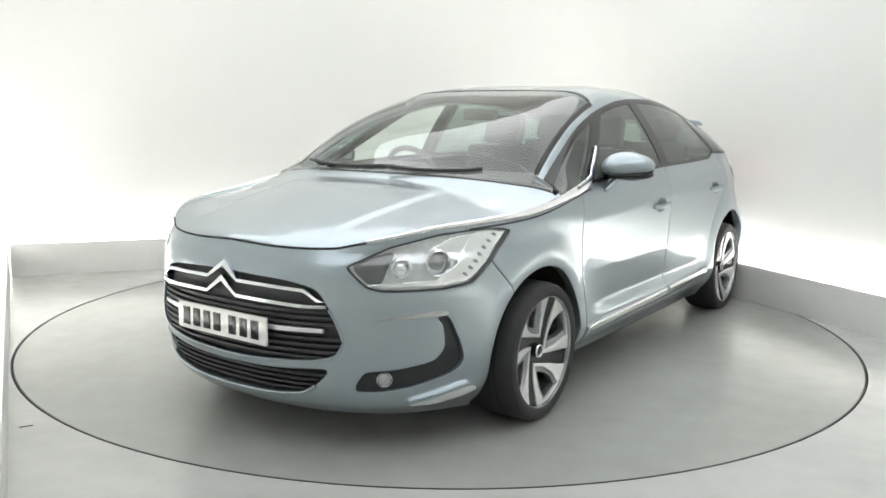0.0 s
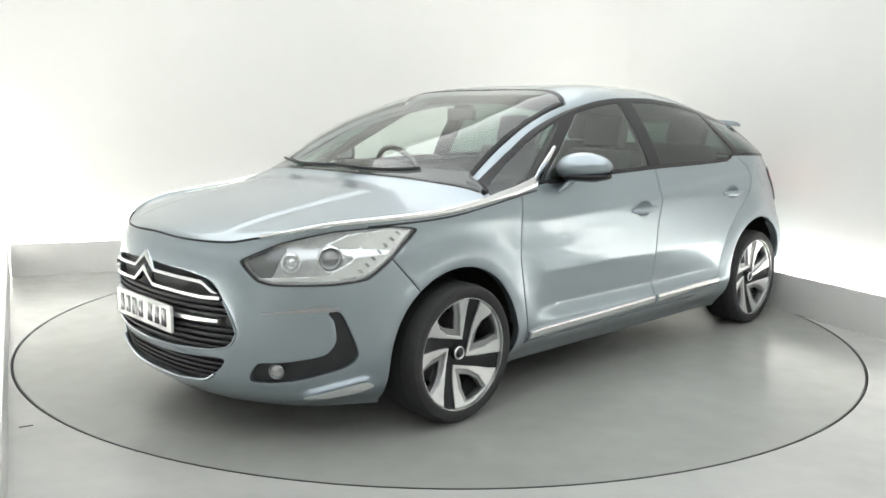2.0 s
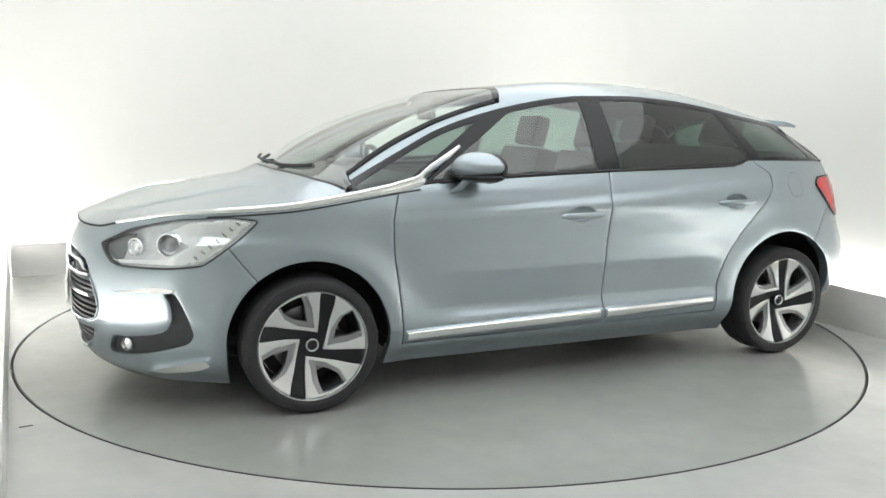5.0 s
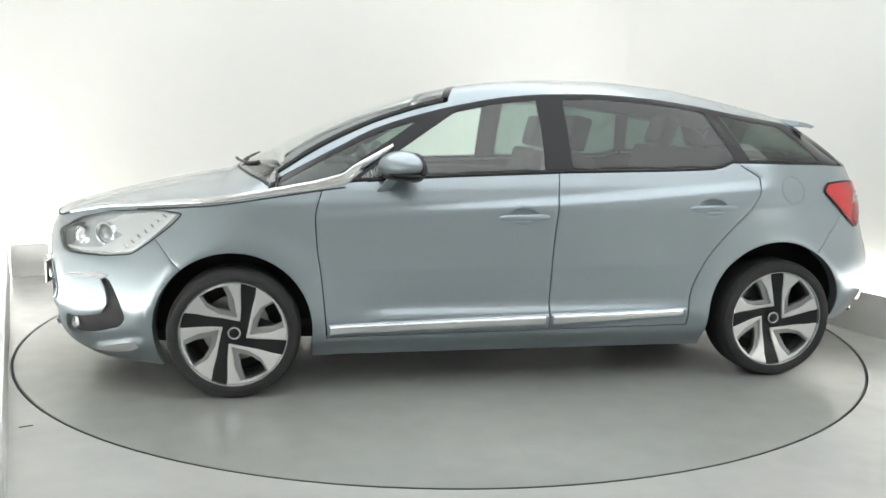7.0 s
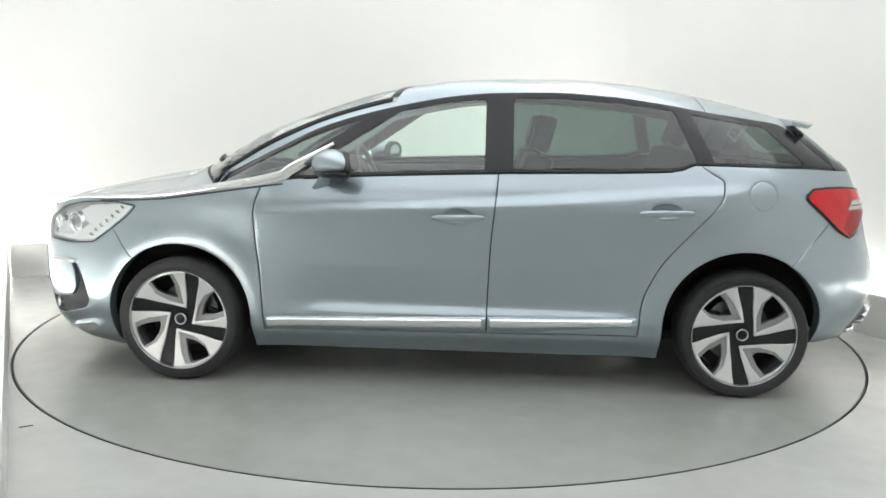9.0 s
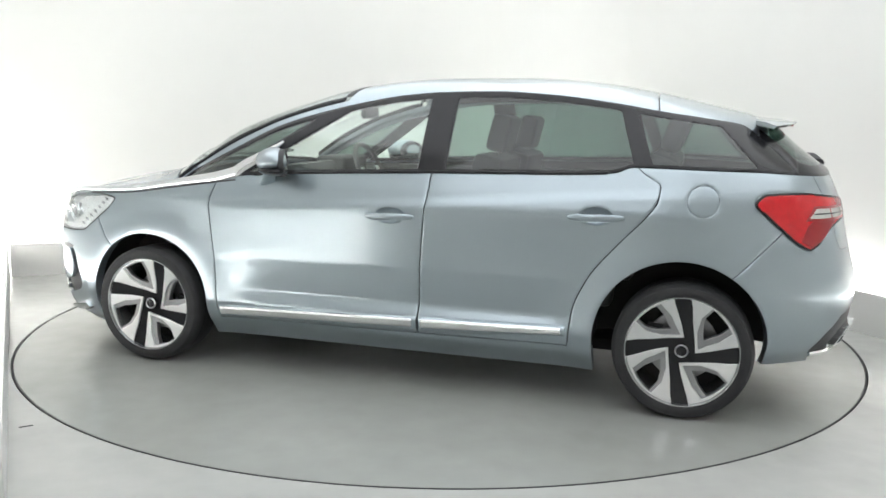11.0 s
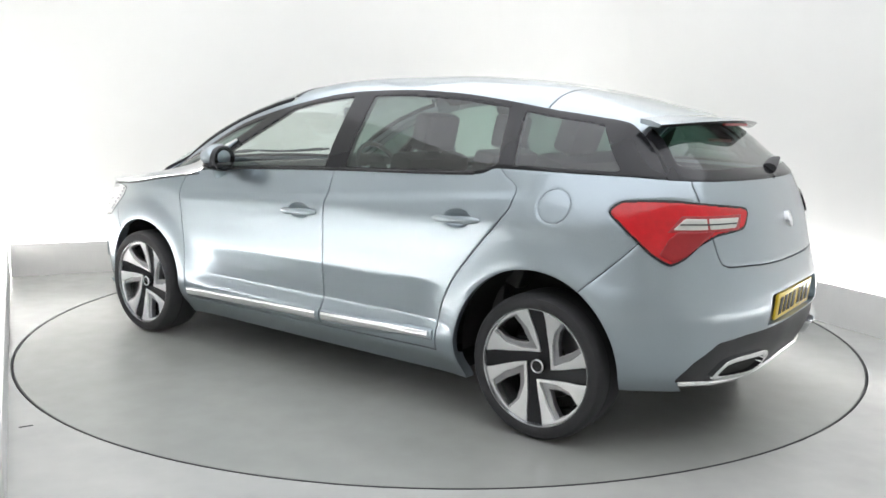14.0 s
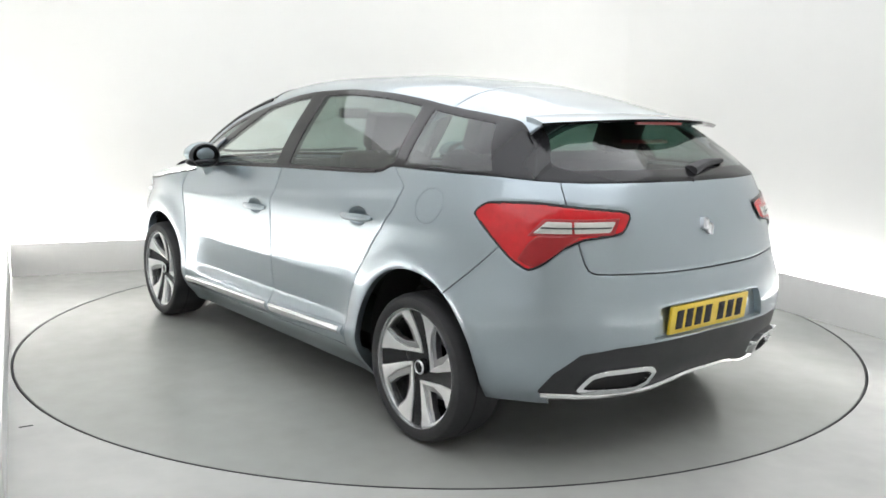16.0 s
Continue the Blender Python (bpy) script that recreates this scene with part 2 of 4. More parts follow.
def inside(points, shrink=0.0):
    """Signed distance to a polygon, positive inside."""
    q = np.array(points, float)

    def phi(u, v):
        best, odd = np.full(u.shape, 1e9), np.zeros(u.shape, bool)
        for (ax, ay), (bx, by) in zip(q, np.roll(q, -1, 0)):
            ex, ey = bx - ax, by - ay
            t = np.clip(((u - ax) * ex + (v - ay) * ey) / (ex * ex + ey * ey + 1e-12), 0, 1)
            best = np.minimum(best, np.hypot(u - ax - t * ex, v - ay - t * ey))
            cross = (ay > v) != (by > v)
            odd ^= cross & (u < ex * (v - ay) / (ey if abs(ey) > 1e-12 else 1e-12) + ax)
        return np.where(odd, best, -best) - shrink
    return phi


def outside(points, grow=0.0):
    f = inside(points)
    return lambda u, v: -f(u, v) - grow


def cut(us, vs, phis):
    """A grid over (u, v), cut along the zero line of each function: vertices and polygons."""
    us, vs = np.asarray(us, float), np.asarray(vs, float)
    U, V = np.meshgrid(us, vs)
    pts = np.stack([U.ravel(), V.ravel()], 1)
    n = len(us)
    polys = [(j * n + i, j * n + i + 1, (j + 1) * n + i + 1, (j + 1) * n + i) for j in range(len(vs) - 1) for i in range(n - 1)]
    for phi in phis:
        val = phi(pts[:, 0], pts[:, 1])
        extra, cache, out, base = [], {}, [], len(pts)
        keep = val > 0
        for poly in polys:
            k = [keep[i] for i in poly]
            if all(k):
                out.append(poly)
                continue
            if not any(k):
                continue
            res = []
            for i, j in zip(poly, poly[1:] + poly[:1]):
                if keep[i]:
                    res.append(i)
                if keep[i] != keep[j]:
                    key = (min(i, j), max(i, j))
                    if key not in cache:
                        t = val[key[0]] / (val[key[0]] - val[key[1]])
                        cache[key] = base + len(extra)
                        extra.append(pts[key[0]] + t * (pts[key[1]] - pts[key[0]]))
                    res.append(cache[key])
            if len(res) > 2:
                out.append(tuple(res))
        if extra:
            pts = np.vstack([pts, extra])
        polys = out
    used = sorted({i for p in polys for i in p})
    index = {o: k for k, o in enumerate(used)}
    return pts[used], [tuple(index[i] for i in p) for p in polys]


def panel(name, mat, parent, surf, us, vs, phis=(), out=0.0, thick=0.012, mirror=False, label="", lip=0.0015):
    """A curved sheet with turned-in edges, cut out of the surface surf(u, v, out)."""
    pts, polys = cut(us, vs, phis)
    m = len(pts)
    top = surf(pts[:, 0], pts[:, 1], out)
    count = {}
    for p in polys:
        for i, j in zip(p, p[1:] + p[:1]):
            count.setdefault((min(i, j), max(i, j)), []).append((i, j))
    rim = [e[0] for e in count.values() if len(e) == 1]
    ring = sorted({i for e in rim for i in e})
    where = {i: k for k, i in enumerate(ring)}
    low = surf(pts[ring, 0], pts[ring, 1], out - thick)
    top = top.copy()
    if lip:
        top[ring] = surf(pts[ring, 0], pts[ring, 1], out - lip)
    verts = np.vstack([top, low])
    faces = [tuple(p) for p in polys] + [(j, i, m + where[i], m + where[j]) for i, j in rim]
    if mirror:
        verts[:, 1] *= -1
        faces = [tuple(reversed(f)) for f in faces]
    me = bpy.data.meshes.new(name)
    me.from_pydata(verts.tolist(), [], faces)
    bm = bmesh.new()
    bm.from_mesh(me)
    bmesh.ops.remove_doubles(bm, verts=bm.verts, dist=0.0002)
    bmesh.ops.recalc_face_normals(bm, faces=bm.faces)
    # an open sheet: turn it so that most of it faces away from the car's middle
    mid = Vector((0, 0, 0.6))
    if sum((f.calc_center_median() - mid).dot(f.normal) * f.calc_area() for f in bm.faces) < 0:
        bmesh.ops.reverse_faces(bm, faces=bm.faces)
    bpy.data.meshes.remove(me)
    return part(name, bm, mat, parent, label)


def both(name, mat, parent, surf, us, vs, phis=(), **kw):
    return [panel(name, mat, parent, surf, us, vs, phis, mirror=s, **kw) for s in (False, True)]


def box(bm, size, at=(0, 0, 0), bevel=0.0, turn=None, segments=2):
    """Adds a bevelled box to bm."""
    r = bmesh.ops.create_cube(bm, size=1.0)
    vs = r["verts"]
    for v in vs:
        v.co = Vector((v.co.x * size[0], v.co.y * size[1], v.co.z * size[2]))
    if bevel:
        es = list({e for v in vs for e in v.link_edges})
        r = bmesh.ops.bevel(bm, geom=es, offset=bevel, segments=segments, affect="EDGES", profile=0.7)
        vs = list({v for f in r["faces"] for v in f.verts} | {v for v in vs if v.is_valid})
    m = Matrix.Translation(at) @ (turn or Matrix())
    bmesh.ops.transform(bm, matrix=m, verts=[v for v in vs if v.is_valid])
    return vs


def boxed(size, at=(0, 0, 0), bevel=0.0, turn=None, segments=2):
    bm = bmesh.new()
    box(bm, size, at, bevel, turn, segments)
    return bm


def lathe(profile, steps=64, closed=True):
    """Turns a profile of (radius, y) round the y axis."""
    bm = bmesh.new()
    rings = []
    for k in range(steps):
        a = 2 * math.pi * k / steps
        rings.append([bm.verts.new((r * math.sin(a), y, r * math.cos(a))) for r, y in profile])
    n = len(profile)
    for k in range(steps):
        p, q = rings[k], rings[(k + 1) % steps]
        for i in range(n if closed else n - 1):
            bm.faces.new((p[i], p[(i + 1) % n], q[(i + 1) % n], q[i]))
    bmesh.ops.recalc_face_normals(bm, faces=bm.faces)
    return bm


def tube(points, radii, sides=10, up=(0, 0, 1)):
    """A rod of oval section along points; radii: one (across, up) pair, or one for each point."""
    pts = [Vector(p) for p in points]
    if not isinstance(radii, list):
        radii = [radii] * len(pts)
    bm = bmesh.new()
    loops = []
    for i, p in enumerate(pts):
        d = (pts[min(i + 1, len(pts) - 1)] - pts[max(i - 1, 0)]).normalized()
        s = d.cross(Vector(up)).normalized()
        u = s.cross(d).normalized()
        loops.append([bm.verts.new(p + s * radii[i][0] * math.cos(2 * math.pi * k / sides) + u * radii[i][1] * math.sin(2 * math.pi * k / sides)) for k in range(sides)])
    for a, b in zip(loops, loops[1:]):
        for k in range(sides):
            bm.faces.new((a[k], a[(k + 1) % sides], b[(k + 1) % sides], b[k]))
    bm.faces.new(loops[0][::-1])
    bm.faces.new(loops[-1])
    bmesh.ops.recalc_face_normals(bm, faces=bm.faces)
    return bm


def moved(bm, m):
    bmesh.ops.transform(bm, matrix=m, verts=bm.verts)
    return bm


def flipped(bm):
    """The mirror image across the car's middle."""
    for v in bm.verts:
        v.co.y *= -1
    bmesh.ops.reverse_faces(bm, faces=bm.faces)
    return bm


def lower_round(a, z, out=0.0):
    """The body skin with both halves: a below 0 or past LEN lies on the car's right."""
    a = np.asarray(a, float)
    over = a > LEN
    r = lower(np.where(over, 2 * LEN - a, np.abs(a)), z, out)
    r[..., 1] *= np.where(over | (a < 0), -1, 1)
    return r


def upper_p(x, p, out=0.0):
    return upper(x, p * edge_y(x), out)


# ---- the studio ----
CORNER_L, CORNER_B = Vector((-3.54, 6.64, 0)), Vector((1.33, 8.69, 0))
ALONG = (CORNER_B - CORNER_L).normalized()
OUT = Vector((ALONG.y, -ALONG.x, 0))
R_END = CORNER_B + OUT * 9.5
L_NEAR = Vector((-1.40, 2.50, 0))
L_FAR = L_NEAR - ALONG * 2.2 + OUT * 0.2
B_LEFT = L_FAR + OUT * 6.0
H = 3.6


def wall(name, p, q, label, thick=0.15):
    d = q - p
    bm = boxed((d.length, thick, H + 0.2))
    n = Vector((d.y, -d.x, 0)).normalized()
    m = Matrix.Translation((p + q) / 2 - n * thick / 2 + Vector((0, 0, H / 2))) @ Matrix.Rotation(math.atan2(d.y, d.x), 4, "Z")
    return tagged(part(name, moved(bm, m), WALL), label, "wall", kind="structure")


BEND = 0.9                                          # the two walls run into each other in a curve


def bend(r, n=14):
    """The arc that joins the back wall to the right wall, r inside the plain corner's radius."""
    mid = CORNER_B - ALONG * BEND + OUT * BEND
    return [mid + (ALONG * math.sin(a) - OUT * math.cos(a)) * (BEND - r) for a in (math.pi / 2 * k / n for k in range(n + 1))]


def curved(name, mat, r0, r1, z0, z1, label, category):
    bm = bmesh.new()
    rows_ = [[bm.verts.new((p.x, p.y, z)) for p, z in ((a, z0), (b, z0), (b, z1), (a, z1))] for a, b in zip(bend(r0), bend(r1))]
    for p, q in zip(rows_, rows_[1:]):
        for k in range(4):
            bm.faces.new((p[k], p[(k + 1) % 4], q[(k + 1) % 4], q[k]))
    bm.faces.new(rows_[0][::-1])
    bm.faces.new(rows_[-1])
    bmesh.ops.recalc_face_normals(bm, faces=bm.faces)
    return tagged(part(name, bm, mat), label, category, kind="structure")


BACK_END, RIGHT_START = CORNER_B - ALONG * BEND, CORNER_B + OUT * BEND
wall("wall_back", CORNER_L - ALONG * 0.5, BACK_END, "plain white studio wall washed by hidden light")
curved("wall_corner", WALL, 0.0, -0.15, -0.1, H + 0.1, "curved white corner between two walls", "wall")
curved("plinth_corner", PLINTH, 0.145, 0.115, 0.0, 0.262, "curved grey-white plinth at the foot of the corner", "plinth")
curved("cove_light_corner", COVE, 0.105, 0.015, 0.16, 0.19, "curved white light strip behind the plinth", "light strip")
wall("wall_right", RIGHT_START, R_END, "plain white studio wall beside the turntable")
_side = (CORNER_L - L_NEAR).normalized()
BACK = Vector((-_side.y, _side.x, 0)) * 0.145
wall("wall_left", L_NEAR + BACK - _side * 0.35, CORNER_L + BACK + _side * 0.4, "plain white studio wall beside the plinth")
wall("wall_left_return", L_FAR, L_NEAR + BACK * 0, "plain white wall beside the camera")
wall("wall_behind_left", B_LEFT, L_FAR, "plain white wall behind the camera")
wall("wall_behind", R_END, B_LEFT, "plain white wall behind the camera")


def plinth(name, p, q, light=COVE):
    """A low box along the foot of a wall, open on top, that hides a light."""
    d = q - p
    u = d.normalized()
    n = Vector((d.y, -d.x, 0)).normalized()
    turn = Matrix.Rotation(math.atan2(d.y, d.x), 4, "Z")
    front = boxed((d.length, 0.03, 0.262), bevel=0.004)
    ob = part(name, moved(front, Matrix.Translation((p + q) / 2 + n * 0.13 + Vector((0, 0, 0.131))) @ turn), PLINTH)
    tagged(ob, "low grey-white plinth along the foot of the wall", "plinth", kind="structure")
    tub_ = boxed((d.length, 0.09, 0.03))
    tube_ob = part("cove_light", moved(tub_, Matrix.Translation((p + q) / 2 + n * 0.06 + Vector((0, 0, 0.175))) @ turn), light)
    tagged(tube_ob, "white strip hidden behind the plinth, cove light and added fill alike", "light strip", kind="structure")


plinth("plinth_back", CORNER_L + ALONG * 0.02, BACK_END)
plinth("plinth_right", RIGHT_START, R_END)
plinth("plinth_left", L_NEAR + BACK, CORNER_L + BACK, COVE_LEFT)
# these three are added out of view; their strips brighten the paint's reflections
plinth("unseen_plinth_behind", R_END, B_LEFT, FILL_BEHIND)
plinth("unseen_plinth_behind_left", B_LEFT, L_FAR, FILL_SIDE)
plinth("unseen_plinth_return", L_FAR, L_NEAR - ALONG * 0.3, FILL_SIDE)

FLOOR_OUTLINE = [CORNER_L, CORNER_B, R_END, B_LEFT, L_FAR, L_NEAR]
_g = np.linspace(-6, 8, 141)
_fp, _ff = cut(_g, np.linspace(-5, 10, 151), [inside([(v.x, v.y) for v in FLOOR_OUTLINE], -0.3), lambda u, v: np.hypot(u - AXIS[0], v - AXIS[1]) - TABLE_R])
_me = bpy.data.meshes.new("floor")
_me.from_pydata([(x, y, 0) for x, y in _fp], [], _ff)
_bm = bmesh.new()
_bm.from_mesh(_me)
_edge = [e for e in _bm.edges if e.is_boundary]
_ext = bmesh.ops.extrude_edge_only(_bm, edges=_edge)
for _v in _ext["geom"]:
    if isinstance(_v, bmesh.types.BMVert):
        _v.co.z = -0.12
bmesh.ops.recalc_face_normals(_bm, faces=_bm.faces)
tagged(part("floor", _bm, FLOOR), "worn light grey painted concrete floor", "floor", kind="structure")
tagged(part("scuff_mark", boxed((0.055, 0.012, 0.0012), (0, 0, 0.0006), 0.0005, None, 1), PIT), "small dark scuff on the painted floor", "scuff mark", kind="structure").matrix_basis = pose(-1.746, 3.318, 0.0004, 0, 0, 32)
tagged(part("turntable_pit", moved(boxed((5.4, 5.4, 0.04)), pose(*AXIS, -0.16)), PIT), "dark pit under the turntable", "pit", kind="structure")

_c = boxed((16, 17, 0.1), (1, 2.5, H + 0.15))
tagged(part("ceiling", _c, WALL), "plain white studio ceiling", "ceiling", kind="structure")


# An unseen panel, added under the ceiling to brighten floor, walls and car.
def fill_panel(at, size):
    frame_ = tagged(part("overhead_fill", boxed((size[0] + 0.1, size[1] + 0.1, 0.06), (0, 0, 0.02), 0.01), PLINTH), "large flat white fill panel added overhead, out of view", "ceiling light", group="ceiling lights")
    part("diffuser", boxed((size[0], size[1], 0.02), (0, 0, -0.022), 0.004), PANEL, frame_)
    frame_.matrix_basis = Matrix.Translation(at) @ Matrix.Rotation(math.atan2(ALONG.y, ALONG.x), 4, "Z")


fill_panel((-0.2, 3.4, H + 0.02), (7.4, 7.6))

# turntable
_tb = bmesh.new()
_rings = []
for _r, _z in ((0.0, 0), (0.8, 0), (1.6, 0), (2.2, 0), (TABLE_R - 0.016, 0), (TABLE_R - 0.013, -0.003), (TABLE_R - 0.013, -0.12)):
    _rings.append([_tb.verts.new((_r * math.cos(2 * math.pi * k / 160), _r * math.sin(2 * math.pi * k / 160), _z)) for k in range(160)] if _r else [_tb.verts.new((0, 0, 0))])
for _k in range(160):
    _tb.faces.new((_rings[0][0], _rings[1][_k], _rings[1][(_k + 1) % 160]))
    for _p, _q in zip(_rings[1:], _rings[2:]):
        _tb.faces.new((_p[_k], _q[_k], _q[(_k + 1) % 160], _p[(_k + 1) % 160]))
turntable = tagged(part("turntable", _tb, TABLE), "large round grey painted turntable set flush in the floor", "turntable")
turntable.location = (*AXIS, 0)
_eb = bmesh.new()
_er = [[_eb.verts.new((r * math.cos(2 * math.pi * k / 160), r * math.sin(2 * math.pi * k / 160), z)) for r, z in ((TABLE_R - 0.0115, 0.0005), (TABLE_R - 0.006, 0.0005), (TABLE_R - 0.006, -0.1), (TABLE_R - 0.0115, -0.1))] for k in range(160)]
for _k in range(160):
    for _i in range(4):
        _eb.faces.new((_er[_k][_i], _er[_k][(_i + 1) % 4], _er[(_k + 1) % 160][(_i + 1) % 4], _er[(_k + 1) % 160][_i]))
bmesh.ops.recalc_face_normals(_eb, faces=_eb.faces)
part("edge_trim", _eb, DARK_GREY, turntable, "thin dark steel edge of the turntable")


# ---- the car ----
car = tagged(new("car"), "blue-grey metallic five-door hatchback standing on a turntable", "car")
car.empty_display_size = 0.2

X = arc_of_x
WHEEL_A = (float(X(1.364)), float(X(-1.364)))
TOPLINE = lambda u, v: TOP_Z(np.where(u > LEN, 2 * LEN - u, np.abs(u))) - v      # below the skin's upper edge


def arch(k, r=0.366, zc=(0.322, 0.338)):
    """Outside a wheel's opening: round above, upright below the hub."""
    return lambda u, v: np.hypot(np.where(u > LEN, 2 * LEN - u, np.abs(u)) - WHEEL_A[k], np.maximum(v - zc[k], 0)) - r - 0.01 * k


GAP = 0.0028
SEAM_FRONT = pchip([0.20, 0.26, 0.572, 0.70, 0.844, 0.98, 1.1], [1.978, 1.976, 1.952, 1.935, 1.928, 1.962, 2.0])
SEAM_MID = pchip([0.2, 0.3, 0.668, 1.044, 1.2], [3.064, 3.064, 3.074, 3.106, 3.115])
SEAM_REAR = pchip([0.2, 0.30, 0.45, 0.604, 0.78, 0.90, 0.964, 1.028, 1.08, 1.2], [3.775, 3.785, 3.80, 3.862, 4.0, 4.11, 4.152, 4.16, 4.09, 3.95])
HEADLIGHT = [(0.555, 0.752), (0.74, 0.826), (0.96, 0.866), (1.20, 0.879), (1.325, 0.864), (1.27, 0.81), (1.19, 0.748), (1.085, 0.676), (0.95, 0.664), (0.70, 0.664), (0.64, 0.678)]
TAIL = [(4.562, 0.965), (4.615, 1.008), (4.85, 1.014), (5.305, 0.98), (5.245, 0.90), (5.062, 0.884), (4.97, 0.852), (4.895, 0.797), (4.836, 0.772), (4.755, 0.812)]
GRILLE = [(0.0, 0.706), (0.30, 0.694), (0.45, 0.668), (0.52, 0.555), (0.556, 0.468), (0.525, 0.412), (0.43, 0.388), (0.15, 0.372), (0.0, 0.37)]
LOW_GRILLE = [(0.0, 0.336), (0.25, 0.342), (0.50, 0.360), (0.46, 0.31), (0.385, 0.256), (0.22, 0.238), (0.0, 0.234)]
FOG = [(0.585, 0.268), (0.63, 0.352), (0.74, 0.356), (0.915, 0.384), (0.955, 0.44), (0.945, 0.525), (0.91, 0.562), (0.97, 0.560), (1.02, 0.452), (1.045, 0.376), (1.01, 0.33), (0.84, 0.288), (0.70, 0.268)]



def soften(points, times=3, near=0.16):
    """An outline with its corners cut round."""
    p = np.array(points, float)
    for _ in range(times):
        q = np.roll(p, -1, 0)
        p = np.stack([p + near * (q - p), q - near * (q - p)], 1).reshape(-1, 2)
        near = 0.25
    return [tuple(v) for v in p]


HEADLIGHT, TAIL, FOG = soften(HEADLIGHT, 2, 0.08), soften(TAIL, 2, 0.12), soften(FOG, 2)


def fold(points):
    """The same outline on both sides of the middle of the nose."""
    return soften(points + [(-a, z) for a, z in reversed(points) if a > 0], 2)


def sym(phi):
    return lambda u, v: phi(np.where(u > LEN, 2 * LEN - u, np.abs(u)), v)


# bumper to wing: from the lamp's lower corner to the wheel opening; bumper to rear wing likewise
def front_seam(u, v):
    return np.abs(u) - (1.20 + 0.10 * (0.745 - v) / 0.12)


def rear_seam(u, v):
    w = np.where(u > LEN, 2 * LEN - u, u)
    return w - (4.48 + (v - 0.652) * 1.12)


low_front = pchip([0, 0.5, 0.9, 1.2], [0.168, 0.155, 0.138, 0.128])
uu = np.linspace

# front bumper with its openings
panel("front_bumper", PAINT, car, lower_round, uu(-1.32, 1.32, 203), uu(0.12, 0.83, 62),
      [lambda u, v: TOPLINE(u, v) - GAP, lambda u, v: -front_seam(u, v) - GAP, sym(outside(HEADLIGHT, 0.004)), outside(fold(GRILLE), 0.002),
       outside(fold(LOW_GRILLE), 0.002), sym(outside(FOG, 0.001)), arch(0), lambda u, v: v - low_front(np.abs(u))], thick=0.05)
both("front_wing", PAINT, car, lower, uu(1.05, 2.0, 96), uu(0.16, 1.0, 84),
     [lambda u, v: TOPLINE(u, v) - GAP, lambda u, v: front_seam(u, v) - GAP, outside(HEADLIGHT, 0.004), arch(0), lambda u, v: SEAM_FRONT(v) - u - GAP, lambda u, v: v - 0.19], thick=0.035)
doors = {}
HANDLES = {"front_door": (float(X(-0.012)), 0.852), "rear_door": (float(X(-0.985)), 0.894)}


def cup_cut(nm):
    ax, z = HANDLES[nm]
    return lambda u, v: (((u - ax) / 0.074) ** 2 + ((v - z + 0.002) / 0.040) ** 2 - 1) * 0.05


for nm, s0, s1, u0, u1 in (("front_door", SEAM_FRONT, SEAM_MID, 1.9, 3.13), ("rear_door", SEAM_MID, SEAM_REAR, 3.05, 4.19)):
    doors[nm] = both(nm, PAINT, car, lower, uu(u0, u1, 124), uu(0.26, 1.12, 108),
                     [lambda u, v: TOPLINE(u, v) - 0.002, lambda u, v, s=s0: u - s(v) - GAP, lambda u, v, s=s1: s(v) - u - GAP, arch(1), cup_cut(nm), lambda u, v: v - 0.272 - 0.012 * (u - 1.9)], thick=0.03)
both("side_sill", PAINT, car, lower, uu(1.84, 3.95, 90), uu(0.13, 0.33, 16),
     [arch(0), arch(1), lambda u, v: 0.268 + 0.012 * (u - 1.9) - v, lambda u, v: v - 0.165], thick=0.06)
FLAP = (4.344, 0.972)
BOOT = [(4.955, 1.2), (4.968, 1.07), (5.022, 0.935), (5.068, 0.80), (5.085, 0.772), (5.12, 0.760), (5.44, 0.748), (LEN, 0.745)]
BOOT_FULL = BOOT + [(2 * LEN - a, z) for a, z in reversed(BOOT[:-1])]
both("rear_wing", PAINT, car, lower, uu(3.74, 5.1, 137), uu(0.16, 1.12, 96),
     [lambda u, v: TOPLINE(u, v) - 0.002, lambda u, v: u - SEAM_REAR(v) - GAP, arch(1), outside(TAIL, 0.003), lambda u, v: np.maximum(-rear_seam(u, v), v - 0.87) - GAP,
      outside(BOOT_FULL, GAP), lambda u, v: np.hypot(u - FLAP[0], v - FLAP[1]) - 0.068, lambda u, v: v - 0.20], thick=0.03)
both("fuel_flap", PAINT, car, lower, uu(4.27, 4.42, 25), uu(0.90, 1.05, 25), [lambda u, v: 0.0665 - np.hypot(u - FLAP[0], v - FLAP[1])], thick=0.02)
PLATE_RECESS = [(5.36, 0.505), (5.395, 0.625), (LEN, 0.635), (2 * LEN - 5.395, 0.625), (2 * LEN - 5.36, 0.505)]
DIFFUSER = [(4.885, 0.322), (4.95, 0.405), (5.05, 0.478), (5.20, 0.492), (LEN, 0.500), (2 * LEN - 5.20, 0.492), (2 * LEN - 5.05, 0.478), (2 * LEN - 4.95, 0.405), (2 * LEN - 4.885, 0.322),
            (2 * LEN - 5.0, 0.20), (5.0, 0.20)]
panel("rear_bumper", PAINT, car, lower_round, uu(4.4, 2 * LEN - 4.4, 216), uu(0.16, 1.0, 76),
      [lambda u, v: rear_seam(u, v) - GAP, lambda u, v: 0.87 - v - GAP, arch(1), sym(outside(TAIL, 0.003)), outside(BOOT_FULL, GAP), outside(PLATE_RECESS, 0.0), outside(DIFFUSER, 0.0),
       lambda u, v: v - 0.265], thick=0.05)
